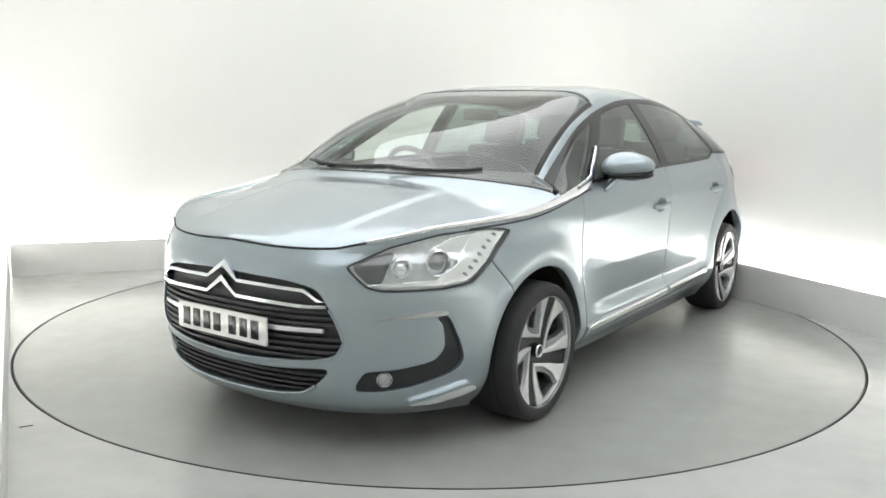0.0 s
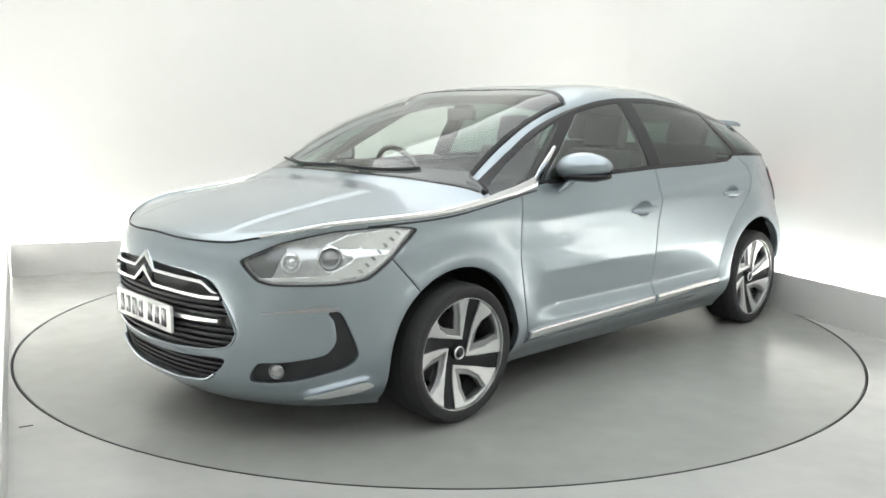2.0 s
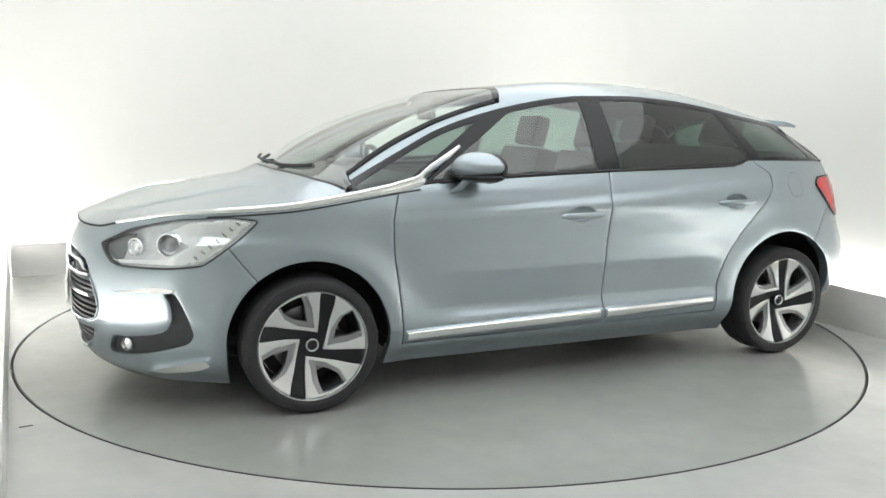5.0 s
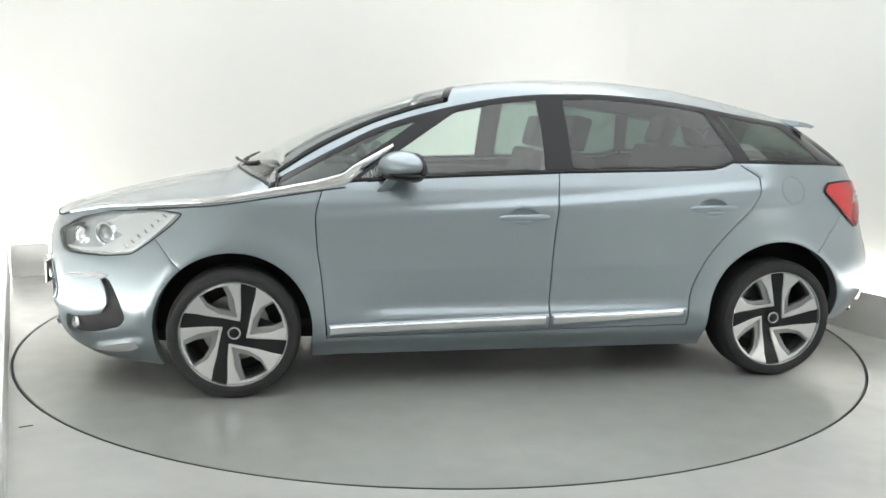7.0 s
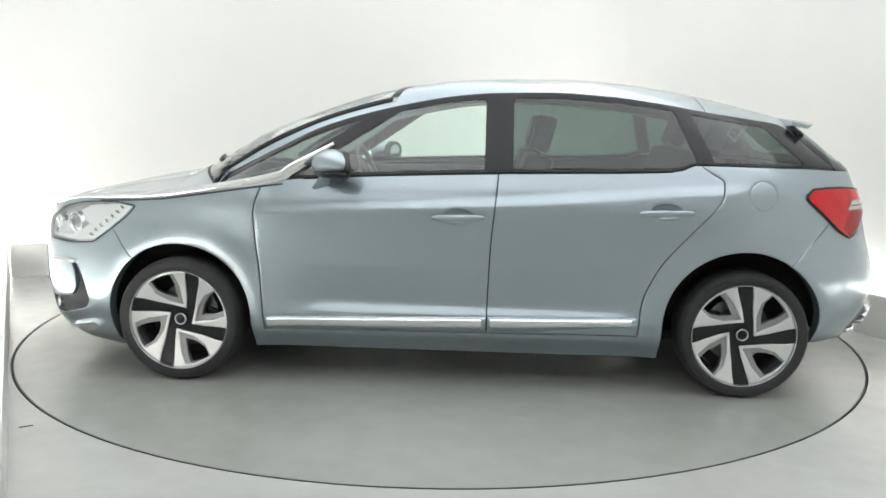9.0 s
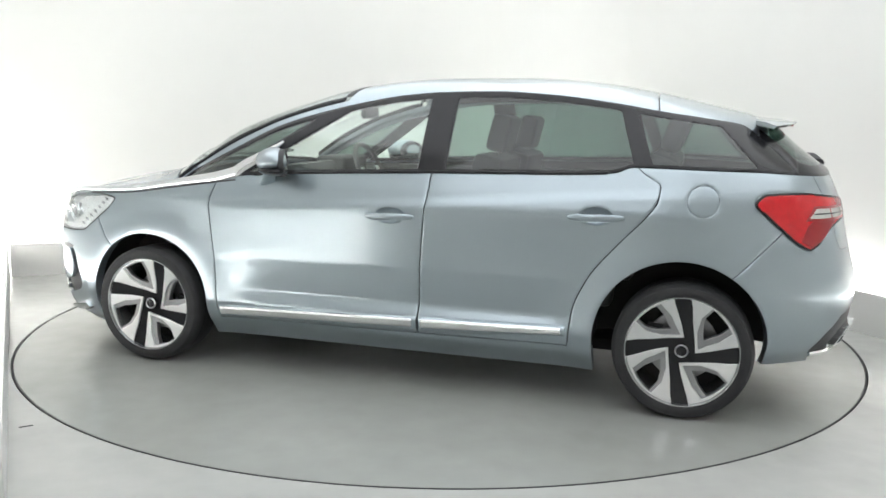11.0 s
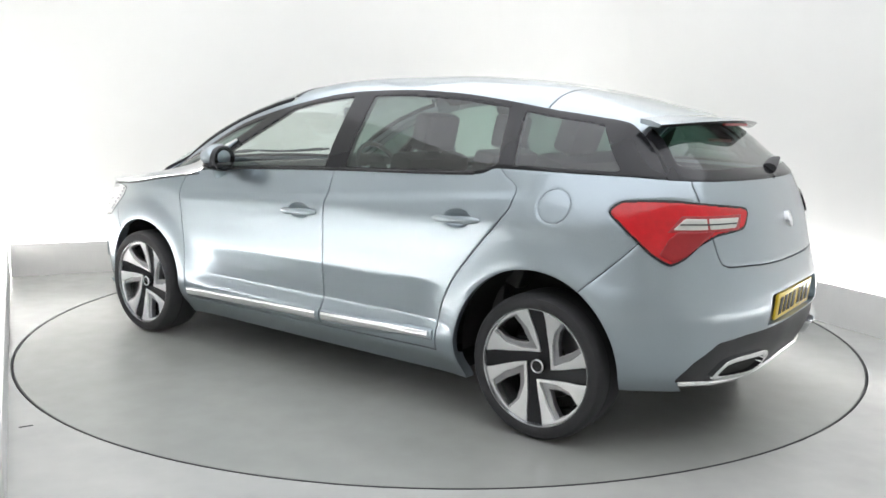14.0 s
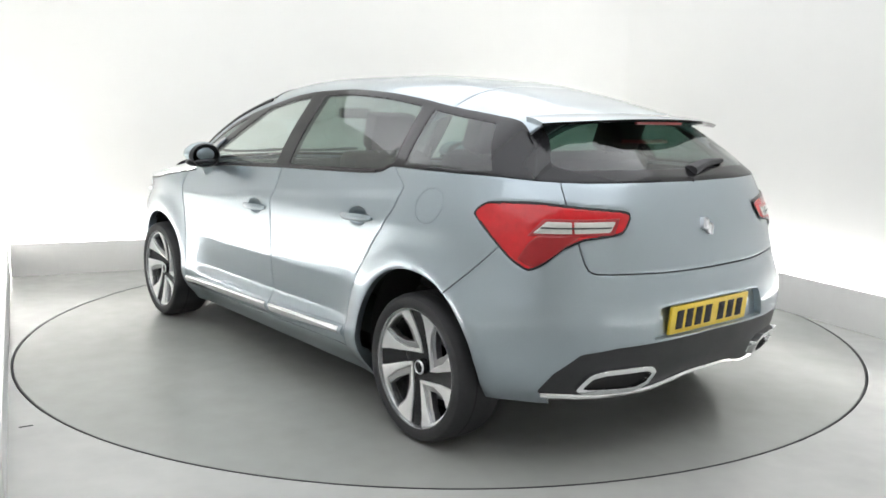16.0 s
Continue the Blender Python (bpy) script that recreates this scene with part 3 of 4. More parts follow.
panel("rear_diffuser", DARK_GREY, car, lower_round, uu(4.86, 2 * LEN - 4.86, 140), uu(0.19, 0.51, 28), [inside(DIFFUSER, 0.001), lambda u, v: v - 0.328 + 0.040 * smooth(np.abs(u - LEN), 0.10, 0.36)], out=-0.006, thick=0.05, label="dark grey plastic lower rear apron")
panel("plate_recess", PAINT, car, lower_round, uu(5.33, 2 * LEN - 5.33, 60), uu(0.49, 0.65, 12), [inside(PLATE_RECESS, -0.01)], out=-0.03, thick=0.01)
tailgate = panel("tailgate", PAINT, car, lower_round, uu(4.93, 2 * LEN - 4.93, 150), uu(0.73, 1.10, 42), [inside(BOOT_FULL, GAP), lambda u, v: TOPLINE(u, v) - 0.002, sym(outside(TAIL, 0.002))], thick=0.03)

# dark inner shell behind the joints
panel("inner_shell", LINER, car, lower_round, uu(-0.1, LEN * 2 - 0.1, 420), uu(0.17, 1.10, 40), [lambda u, v: TOPLINE(u, v) - 0.02, arch(0, 0.40), arch(1, 0.40), lambda u, v: v - 0.19 - 0.12 * smooth(np.abs(LEN - u), -1.4, -1.2)], out=-0.045, thick=0.005)

# bonnet, screens, roof
COWL = lambda p: 1.39 - 0.212 * np.abs(p) ** 2.4
HEADER = lambda p: 0.235 + 0.12 * np.abs(p) ** 2.5
xs_b = 2.293 - np.concatenate([np.linspace(0, 0.12, 30) ** 1.0, np.linspace(0.125, 1.10, 110)])
pp = uu(-1, 1, 90)
pb = np.sin(uu(-math.pi / 2, math.pi / 2, 120))
panel("bonnet", PAINT, car, upper_p, xs_b[::-1], pb, [lambda x, p: x - COWL(p) - np.where(np.abs(p) > 0.945, -0.032, -0.006), lambda x, p: 0.994 - np.abs(p)], thick=0.03)
panel("scuttle", BLACK, car, upper_p, uu(1.12, 1.50, 60), pp, [lambda x, p: COWL(p) - 0.004 - x, lambda x, p: x - COWL(p) + 0.045, lambda x, p: 0.945 - np.abs(p)], out=-0.008, thick=0.02, label="black plastic scuttle under the windscreen")
panel("windscreen", SCREEN, car, upper_p, uu(0.20, 1.42, 100), pp, [lambda x, p: COWL(p) - 0.02 - x, lambda x, p: x - HEADER(p), lambda x, p: 0.957 - np.abs(p)], thick=0.005, label="clear windscreen, faintly green")
panel("windscreen_band", GLOSS_BLACK, car, upper_p, uu(0.15, 0.5, 40), pp, [lambda x, p: HEADER(p) + 0.014 - x, lambda x, p: x - HEADER(p) + 0.026, lambda x, p: 0.93 - np.abs(p)], out=0.0025, thick=0.006, label="black band along the windscreen's top")
for s in (1, -1):
    panel("windscreen_seal", GLOSS_BLACK, car, upper_p, uu(0.2, 1.30, 80), s * uu(0.946, 0.967, 8), [lambda x, p: COWL(p) - 0.02 - x, lambda x, p: x - HEADER(p)], out=0.011, thick=0.016, label="black seal along the windscreen's side")
    panel("windscreen_pillar", PAINT, car, upper_p, uu(0.15, 1.26, 80), s * (1 - uu(1, 0, 40) ** 1.6 * 0.13), [lambda x, p: s * p - 0.966, lambda x, p: COWL(p) - x + 0.03, lambda x, p: x - 0.15], thick=0.03)
pr = np.sin(uu(-math.pi / 2, math.pi / 2, 110))
ROOF_JOINT = lambda p: -1.19 - 0.03 * np.abs(p) ** 2
panel("roof", PAINT, car, upper_p, uu(-1.3, 0.38, 96), pr, [lambda x, p: HEADER(p) - 0.025 - x, lambda x, p: x - ROOF_JOINT(p) - 0.004], thick=0.03)
panel("roof_tail", PAINT, car, upper_p, uu(-1.72, -1.15, 40), pr, [lambda x, p: ROOF_JOINT(p) - 0.002 - x, lambda x, p: x + 1.70], thick=0.03)
panel("rear_window", REAR_GLASS, car, upper_p, uu(-2.02, -1.68, 70), uu(-1, 1, 120), [lambda x, p: -1.705 - x, lambda x, p: 0.93 - np.abs(p), lambda x, p: upper_p(x, p)[..., 2] - TOP_Z(LEN) - 0.012], thick=0.006, label="dark tinted rear window")
panel("rear_window_frame", GLOSS_BLACK, car, upper_p, uu(-2.02, -1.64, 70), uu(-1, 1, 160),
      [lambda x, p: -1.66 - x, lambda x, p: np.maximum(np.abs(p) - 0.88, 0.045 - (upper_p(x, p)[..., 2] - TOP_Z(LEN))), lambda x, p: upper_p(x, p)[..., 2] - TOP_Z(LEN) - 0.003], out=0.003, thick=0.012, label="gloss black edge of the rear window")

# side glass and pillars
SIDE_FRAME = [lambda x, z: RAIL_Z(x) - z + 0.004, lambda x, z: z - BELT_Z(x) - 0.002]
GLASS_IN = [lambda x, z: RAIL_Z(x) - z - 0.022, lambda x, z: z - BELT_Z(x) - 0.012]
STRUT = lambda z: 0.915 - (z - 1.0) * 1.55           # leaning chrome strut at the front door
zz, xx = uu(0.98, 1.46, 62), uu(-1.82, 1.16, 300)
# the front quarter's dark tint stands for the shaded cabin behind it
panes = (("front_quarter_window", REAR_GLASS, [lambda x, z: x - STRUT(z) - 0.02, lambda x, z: 1.14 - x]),
         ("front_door_window", FRONT_GLASS, [lambda x, z: STRUT(z) - 0.09 - x, lambda x, z: x + 0.135]),
         ("rear_door_window", REAR_GLASS, [lambda x, z: -0.265 - x, lambda x, z: x + 1.09 - 0.35 * (z - 1.25)]),
         ("rear_quarter_window", REAR_GLASS, [lambda x, z: -1.165 + 0.35 * (z - 1.25) - x, lambda x, z: x + 1.58 + 0.9 * (1.2 - z)]))
for nm, mat_, lim in panes:
    both(nm, mat_, car, side, xx, zz, GLASS_IN + lim, thick=0.005, label="tinted side window" if mat_ is FRONT_GLASS else "dark side window, privacy tint and shade of the cabin")


def in_any_pane(x, z):
    """Positive on the black frame between the panes."""
    best = np.full(np.shape(x), -1e9)
    for nm, mat_, lim in panes:
        best = np.maximum(best, np.minimum.reduce([f(x, z) for f in GLASS_IN + lim]))
    return 0.003 - best


both("window_frame", GLOSS_BLACK, car, side, xx, zz, SIDE_FRAME + [in_any_pane], out=0.002, thick=0.02, label="gloss black window frames and pillars")

# chrome blade from the lamp along the bonnet to the door strut
blade = [lower(a, float(TOP_Z(a)), 0.006) + np.array([0, -0.006, 0.004]) for a in uu(0.64, float(X(0.98)), 34)]
blade += [side(STRUT(z) - 0.035, z, 0.012) for z in uu(1.02, 1.175, 8)]
for s in (1, -1):
    pts_ = [(p[0], s * p[1], p[2]) for p in catmull(blade, 2)]
    n_ = len(pts_)
    rad = [(0.006 + 0.003 * min(1, i / 30), (0.007 + 0.011 * min(1, i / 50) + 0.010 * smooth(i, n_ - 30, n_ - 12)) * min(1, (n_ - i) / 14 + 0.25)) for i in range(n_)]
    part("chrome_blade", tube(pts_, rad, 10), CHROME, car, "chrome blade from headlight to door mirror")
    gap_ = [(*(lower(float(X(x)), float(TOP_Z(X(x))) - 0.020, 0.001) * np.array([1, s, 1])),) for x in uu(1.80, 0.84, 40)]
    part("blade_joint", tube(gap_, (0.003, 0.0042), 8), BLACK, car)
    belt_ = [(*(lower(float(X(x)), float(TOP_Z(X(x))) + 0.002, 0.003) * np.array([1, s, 1])),) for x in uu(0.74, -1.02, 40)]
    part("waist_seal", tube(belt_, (0.005, 0.007), 8), GLOSS_BLACK, car, "black rubber seal along the waist")

joint_ = [tuple(lower_round(a, float(TOP_Z(abs(a))) + 0.001, 0.0005)) for a in uu(-0.64, 0.64, 70)]
part("bonnet_joint", tube(joint_, (0.0035, 0.0045), 8), LINER, car, "dark joint between bonnet and bumper")

# rub strips on the doors
def strip_surf(lo, hi):
    """A band on the body skin between two heights lo(u) and hi(u)."""
    return lambda u, w, out=0.0: lower(u, lo(u) + w * (hi(u) - lo(u)), out - 0.010 * (2 * w - 1) ** 4)


for nm, u0, u1 in (("front_door", 1.985, 3.060), ("rear_door", 3.074, 3.775)):
    for i in (0, 1):
        rub = strip_surf(lambda u: 0.274 + 0.018 * (u - 1.98) + 0.030 * smooth(u, 3.1, 3.78), lambda u: 0.340 + 0.026 * (u - 1.98))
        bright = strip_surf(lambda u: 0.287 + 0.024 * (u - 1.98) + 0.012 * smooth(u, 3.1, 3.78), lambda u: 0.334 + 0.026 * (u - 1.98))
        panel("rub_strip", PAINT, doors[nm][i], rub, uu(u0, u1, 70), uu(0, 1, 14), [], out=0.012, thick=0.014, mirror=bool(i))
        panel("chrome_strip", CHROME, doors[nm][i], bright, uu(u0 + 0.008, u1 - 0.02, 70), uu(0, 1, 14), [], out=0.019, thick=0.012, mirror=bool(i), label="bright chrome insert along the door's foot")

# door handles
for nm, (ax, z) in HANDLES.items():
    for i in (0, 1):
        dish = lambda u, v, out=0.0: lower(u, v, out - 0.030 * np.clip(1.02 - ((u - ax) / 0.074) ** 2 - ((v - z + 0.002) / 0.040) ** 2, 0, 1) ** 0.6)
        panel("handle_cup", PAINT, doors[nm][i], dish, uu(ax - 0.09, ax + 0.09, 30), uu(z - 0.06, z + 0.06, 26),
              [lambda u, v: 1 - ((u - ax) / 0.074) ** 2 - ((v - z + 0.002) / 0.040) ** 2], thick=0.004, mirror=bool(i), label="scooped recess behind the handle", lip=0)
        pts_ = [(*(lower(ax + t, z - 0.006 + 0.02 * t, 0.030 - 1.7 * t * t) * np.array([1, -1 if i else 1, 1])),) for t in uu(-0.122, 0.122, 17)]
        rad = [(0.008, 0.0165 * (1 - (k / 8 - 1) ** 6 * 0.6)) for k in range(17)]
        part("door_handle", tube(pts_, rad, 10), PAINT, doors[nm][i], "body-coloured pull handle")

# door mirrors
for s in (1, -1):
    bm = bmesh.new()
    bmesh.ops.create_uvsphere(bm, u_segments=28, v_segments=18, radius=1.0)
    for v in bm.verts:
        x, y, z = v.co
        x = x * (0.62 if x < 0 else 1.0)                       # flatter at the glass
        z = z * (1.0 - 0.18 * y) * (0.85 if z < 0 else 1.0)
        v.co = Vector((0.575 + 0.105 * x - 0.048 * y, 0.955 + 0.118 * y, 1.088 + 0.072 * z + 0.006 * y))
    cap = part("door_mirror", bm if s > 0 else flipped(bm), PAINT, car, "body-coloured door mirror on a slim arm")
    bm = bmesh.new()
    bmesh.ops.create_uvsphere(bm, u_segments=24, v_segments=12, radius=1.0)
    for v in bm.verts:
        x, y, z = v.co
        v.co = Vector((0.567 + 0.103 * x * (0.62 if x < 0 else 1.0) - 0.048 * y, 0.952 + 0.115 * y, 1.048 + 0.030 * z))
    part("mirror_foot", bm if s > 0 else flipped(bm), GLOSS_BLACK, cap, "gloss black underside of the mirror")
    bm = tube([(0.66, 0.868, 0.972), (0.64, 0.895, 1.00), (0.615, 0.935, 1.045)], [(0.045, 0.012), (0.035, 0.014), (0.03, 0.016)], 12)
    part("mirror_arm", bm if s > 0 else flipped(bm), PAINT, cap)
    face_ = Matrix.Translation((0.532, 0.955, 1.083)) @ Matrix.Rotation(radians(112), 4, "Z")
    bm = moved(lathe([(0.0005, -0.016), (0.086, -0.016), (0.090, -0.008), (0.089, 0.010), (0.085, 0.014), (0.083, 0.008), (0.0005, 0.008)], 36), face_ @ Matrix.Diagonal((1.24, 1, 0.76, 1)))
    bezel = part("mirror_bezel", bm if s > 0 else flipped(bm), BLACK, cap, "black bezel at the back of the mirror")
    bm = moved(lathe([(0.0005, 0.009), (0.081, 0.009), (0.081, 0.011), (0.0005, 0.011)], 36), face_ @ Matrix.Diagonal((1.24, 1, 0.76, 1)))
    part("mirror_glass", bm if s > 0 else flipped(bm), MIRROR_DARK, bezel, "dark tinted mirror glass facing back")

# headlights
for i in (0, 1):
    lamp = panel("headlight", LAMP_MID, car, lower, uu(0.53, 1.34, 90), uu(0.64, 0.89, 30), [inside(HEADLIGHT, 0.0)], out=-0.026, thick=0.03, mirror=bool(i), label="slanted clear headlight with chrome inside", lip=0)
    panel("lamp_lens", CLEAR, lamp, lower, uu(0.53, 1.34, 90), uu(0.64, 0.89, 30), [inside(HEADLIGHT, 0.003)], out=0.002, thick=0.006, mirror=bool(i), label="clear lens")
    panel("lamp_edge", BLACK, lamp, lower, uu(0.53, 1.34, 120), uu(0.64, 0.89, 46), [inside(HEADLIGHT, -0.002), outside(HEADLIGHT, -0.002)], out=0.001, thick=0.02, mirror=bool(i))
    panel("reflector_panel", LAMP_SILVER, lamp, lower, uu(0.53, 1.34, 90), uu(0.64, 0.89, 34), [inside([(0.62, 0.688), (0.72, 0.676), (0.95, 0.676), (1.08, 0.688), (1.18, 0.755), (1.30, 0.860), (1.20, 0.868), (1.12, 0.862), (1.02, 0.75), (0.92, 0.70)])], out=-0.010, thick=0.012, mirror=bool(i))
    panel("lamp_brow", LAMP_DARK, lamp, lower, uu(0.53, 1.34, 90), uu(0.64, 0.89, 34), [inside(soften([(0.572, 0.752), (0.66, 0.786), (0.76, 0.806), (0.72, 0.745), (0.70, 0.69), (0.645, 0.684)]))], out=-0.020, thick=0.006, mirror=bool(i))
    panel("upper_bezel", LAMP_SILVER, lamp, lower, uu(0.53, 1.34, 90), uu(0.64, 0.89, 34), [inside([(0.90, 0.805), (1.02, 0.852), (1.16, 0.866), (1.24, 0.864), (1.12, 0.79), (1.06, 0.75)])], out=-0.013, thick=0.012, mirror=bool(i))
    for k, (a, z, r) in enumerate(((0.935, 0.762, 0.052), (0.775, 0.748, 0.040))):
        c0 = lower(a, z, -0.028)
        dirn = lower(a, z, 0.1) - c0
        turn = Vector((dirn[0], dirn[1], 0)).to_track_quat("Y", "Z").to_matrix().to_4x4()
        bm = moved(lathe([(r, -0.01), (r, 0.024), (r - 0.006, 0.027), (r - 0.012, 0.018), (r - 0.014, -0.005)], 32), Matrix.Translation(c0) @ turn)
        ring_ = part("projector", bm if not i else flipped(bm), CHROME, lamp, "chrome projector ring")
        bm = moved(lathe([(0.0004, 0.024), (0.35 * r, 0.021), (0.62 * r, 0.010), (0.75 * r, -0.006)], 28, closed=False), Matrix.Translation(c0) @ turn)
        part("projector_eye", bm if not i else flipped(bm), LAMP_SILVER if k else DISC, ring_)
    for k in range(7):
        a, z = 1.072 + 0.030 * k, 0.704 + 0.0235 * k
        panel("light_bead", LAMP_GREY, lamp, lower, uu(a - 0.028, a - 0.004, 14), uu(z - 0.004, z + 0.018, 14), [inside([(a - 0.012, z - 0.002), (a - 0.006, z + 0.003), (a - 0.020, z + 0.016), (a - 0.026, z + 0.012)])], out=-0.004, thick=0.008, mirror=bool(i), lip=0)

# upper grille: frame, slats, two chrome chevrons, number plate
grille = panel("grille", BLACK, car, lower_round, uu(-0.58, 0.58, 90), uu(0.36, 0.72, 30), [inside(fold(GRILLE), 0.0)], out=-0.03, thick=0.03, label="wide black grille with chrome chevrons", lip=0)
rim_ = [p for p in fold(GRILLE) if p[1] < 0.60]
k0 = max(range(len(rim_)), key=lambda k: abs(rim_[k][0] - rim_[k - 1][0]) if rim_[k][1] > 0.52 else 0)
rim_ = rim_[k0:] + rim_[:k0]
part("grille_frame", tube([tuple(lower_round(a, z, 0.002)) for a, z in rim_], (0.005, 0.005), 8), PAINT, grille, "body-coloured lip round the grille's foot")
for z in (0.40, 0.425, 0.45, 0.475, 0.532, 0.556, 0.58):
    panel("slat", BLACK, grille, lower_round, uu(-0.56, 0.56, 60), uu(z - 0.006, z + 0.006, 4), [inside(fold(GRILLE), 0.006)], out=-0.004, thick=0.026)
panel("grille_bar", SATIN, grille, lower_round, uu(-0.56, 0.56, 70), uu(0.488, 0.522, 12), [inside(fold(GRILLE), 0.004), lambda u, v: v - 0.496 - 0.012 * np.abs(u), lambda u, v: 0.518 - v, lambda u, v: 0.475 - np.abs(u)], out=0.006, thick=0.03, label="satin bar across the grille")
for zc, name_ in ((0.672, "chevron_bar"), (0.618, "chevron_bar")):
    mid = lambda u, zc=zc: zc - 0.012 * smooth(np.abs(u), 0.1, 0.5) + 0.060 * np.clip(1 - np.abs(u) / 0.085, 0, 1) - (0.044 * smooth(np.abs(u), 0.385, 0.487) if zc > 0.65 else 0.006 - 0.004 * smooth(np.abs(u), 0.4, 0.48))
    end_ = 0.487
    panel(name_, CHROME, grille, lower_round, uu(-0.5, 0.5, 201), uu(zc - 0.05, zc + 0.09, 60), [lambda u, v, m=mid: 0.0065 + 0.006 * np.clip(1 - np.abs(u) / 0.085, 0, 1) - np.abs(v - m(u)), lambda u, v, e=end_: e - np.abs(u)], out=0.012, thick=0.03, lip=0, label="chrome bar with a chevron peak")


def number_plate(name, mat, parent, x, z, tilt, face):
    bm = boxed((0.52, 0.012, 0.111), bevel=0.003)
    base = pose(x, 0.0, z, 0, 0, 0) @ pose(0, 0, 0, 0, tilt, 0) @ pose(0, 0, 0, 0, 0, 90 if face < 0 else -90)
    # the box's -y side faces along the car's x
    m = pose(0, 0.02 if face < 0 else 0, 0) @ base @ pose(0, 0, 0, 0, 0, 180)
    ob = part(name, moved(bm, m), mat, parent, "white front number plate" if face > 0 else "yellow rear number plate")
    bars = [-0.205, -0.143, -0.081, -0.019, 0.071, 0.135, 0.199]
    for x_ in bars:
        bar = boxed((0.042, 0.003, 0.074), (x_, -0.0068, 0), 0.001)
        part("plate_bar", moved(bar, m), GLOSS_BLACK, ob)
    return ob


number_plate("number_plate", PLATE_WHITE, car, 2.352, 0.492, 0, 1)
number_plate("number_plate", PLATE_YELLOW, car, -2.140, 0.566, -6, -1)

# small chrome mark on the nose and on the boot
part("nose_mark", boxed((0.008, 0.035, 0.030), (2.296, 0, 0.772), 0.004, pose(0, 0, 0, 0, -30, 0)), CHROME, car, "small chrome mark on the nose")
for y, z in ((0.016, 0.915), (-0.016, 0.893)):
    part("boot_mark", boxed((0.008, 0.036, 0.046), (-2.090, y, z), 0.014, pose(0, 0, 0, 20, 12, 0)), SATIN, tailgate, "small chrome mark on the boot")

# lower grille, fog lamps and chrome corners
lip_ = sorted(p for p in fold(LOW_GRILLE) if p[1] < 0.30)
lip_ = [tuple(lower_round(a, z - 0.006, 0.003)) for a, z in zip(uu(lip_[0][0], lip_[-1][0], 50), np.interp(uu(lip_[0][0], lip_[-1][0], 50), [p[0] for p in lip_], [p[1] for p in lip_]))]
part("lower_grille_lip", tube(lip_, (0.010, 0.007), 8), PAINT, car, "rounded lip under the lower grille")
low_gr = panel("lower_grille", BLACK, car, lower_round, uu(-0.52, 0.52, 80), uu(0.22, 0.37, 16), [inside(fold(LOW_GRILLE), 0.0)], out=-0.035, thick=0.03, label="black slatted lower grille", lip=0)
for z in (0.262, 0.284, 0.306, 0.328):
    panel("slat", BLACK, low_gr, lower_round, uu(-0.5, 0.5, 60), uu(z - 0.005, z + 0.005, 4), [inside(fold(LOW_GRILLE), 0.004)], out=-0.010, thick=0.024)
for i in (0, 1):
    fog = panel("fog_light_recess", BLACK, car, lower, uu(0.56, 1.07, 60), uu(0.25, 0.58, 40), [inside(FOG, -0.001)], out=-0.022, thick=0.02, mirror=bool(i), label="black hooked recess with a round fog lamp", lip=0)
    c0 = lower(0.71, 0.318, -0.02)
    dirn = lower(0.71, 0.318, 0.1) - c0
    turn = Vector((dirn[0], dirn[1], 0)).to_track_quat("Y", "Z").to_matrix().to_4x4()
    bm = moved(lathe([(0.031, -0.01), (0.031, 0.016), (0.027, 0.02), (0.023, 0.012), (0.0004, 0.016), (0.0004, -0.01)], 28), Matrix.Translation(c0) @ turn)
    part("fog_light", bm if not i else flipped(bm), LAMP_GREY, fog, "round silver fog lamp")
    panel("day_light", LAMP_GREY, car, lower, uu(0.62, 1.0, 100), uu(0.53, 0.60, 36), [inside([(0.645, 0.550), (0.80, 0.574), (0.90, 0.586), (0.975, 0.574), (0.945, 0.560), (0.80, 0.558)])], out=0.003, thick=0.01, lip=0, mirror=bool(i), label="slim clear daytime lamp")
    panel("bumper_blade", CHROME, car, lower, uu(0.76, 1.14, 110), uu(0.18, 0.28, 44), [inside(soften([(0.80, 0.206), (0.92, 0.232), (1.085, 0.268), (1.11, 0.242), (1.06, 0.216), (0.92, 0.198)]))], out=0.026, thick=0.034, lip=0, mirror=bool(i), label="chrome blade low on the bumper corner")

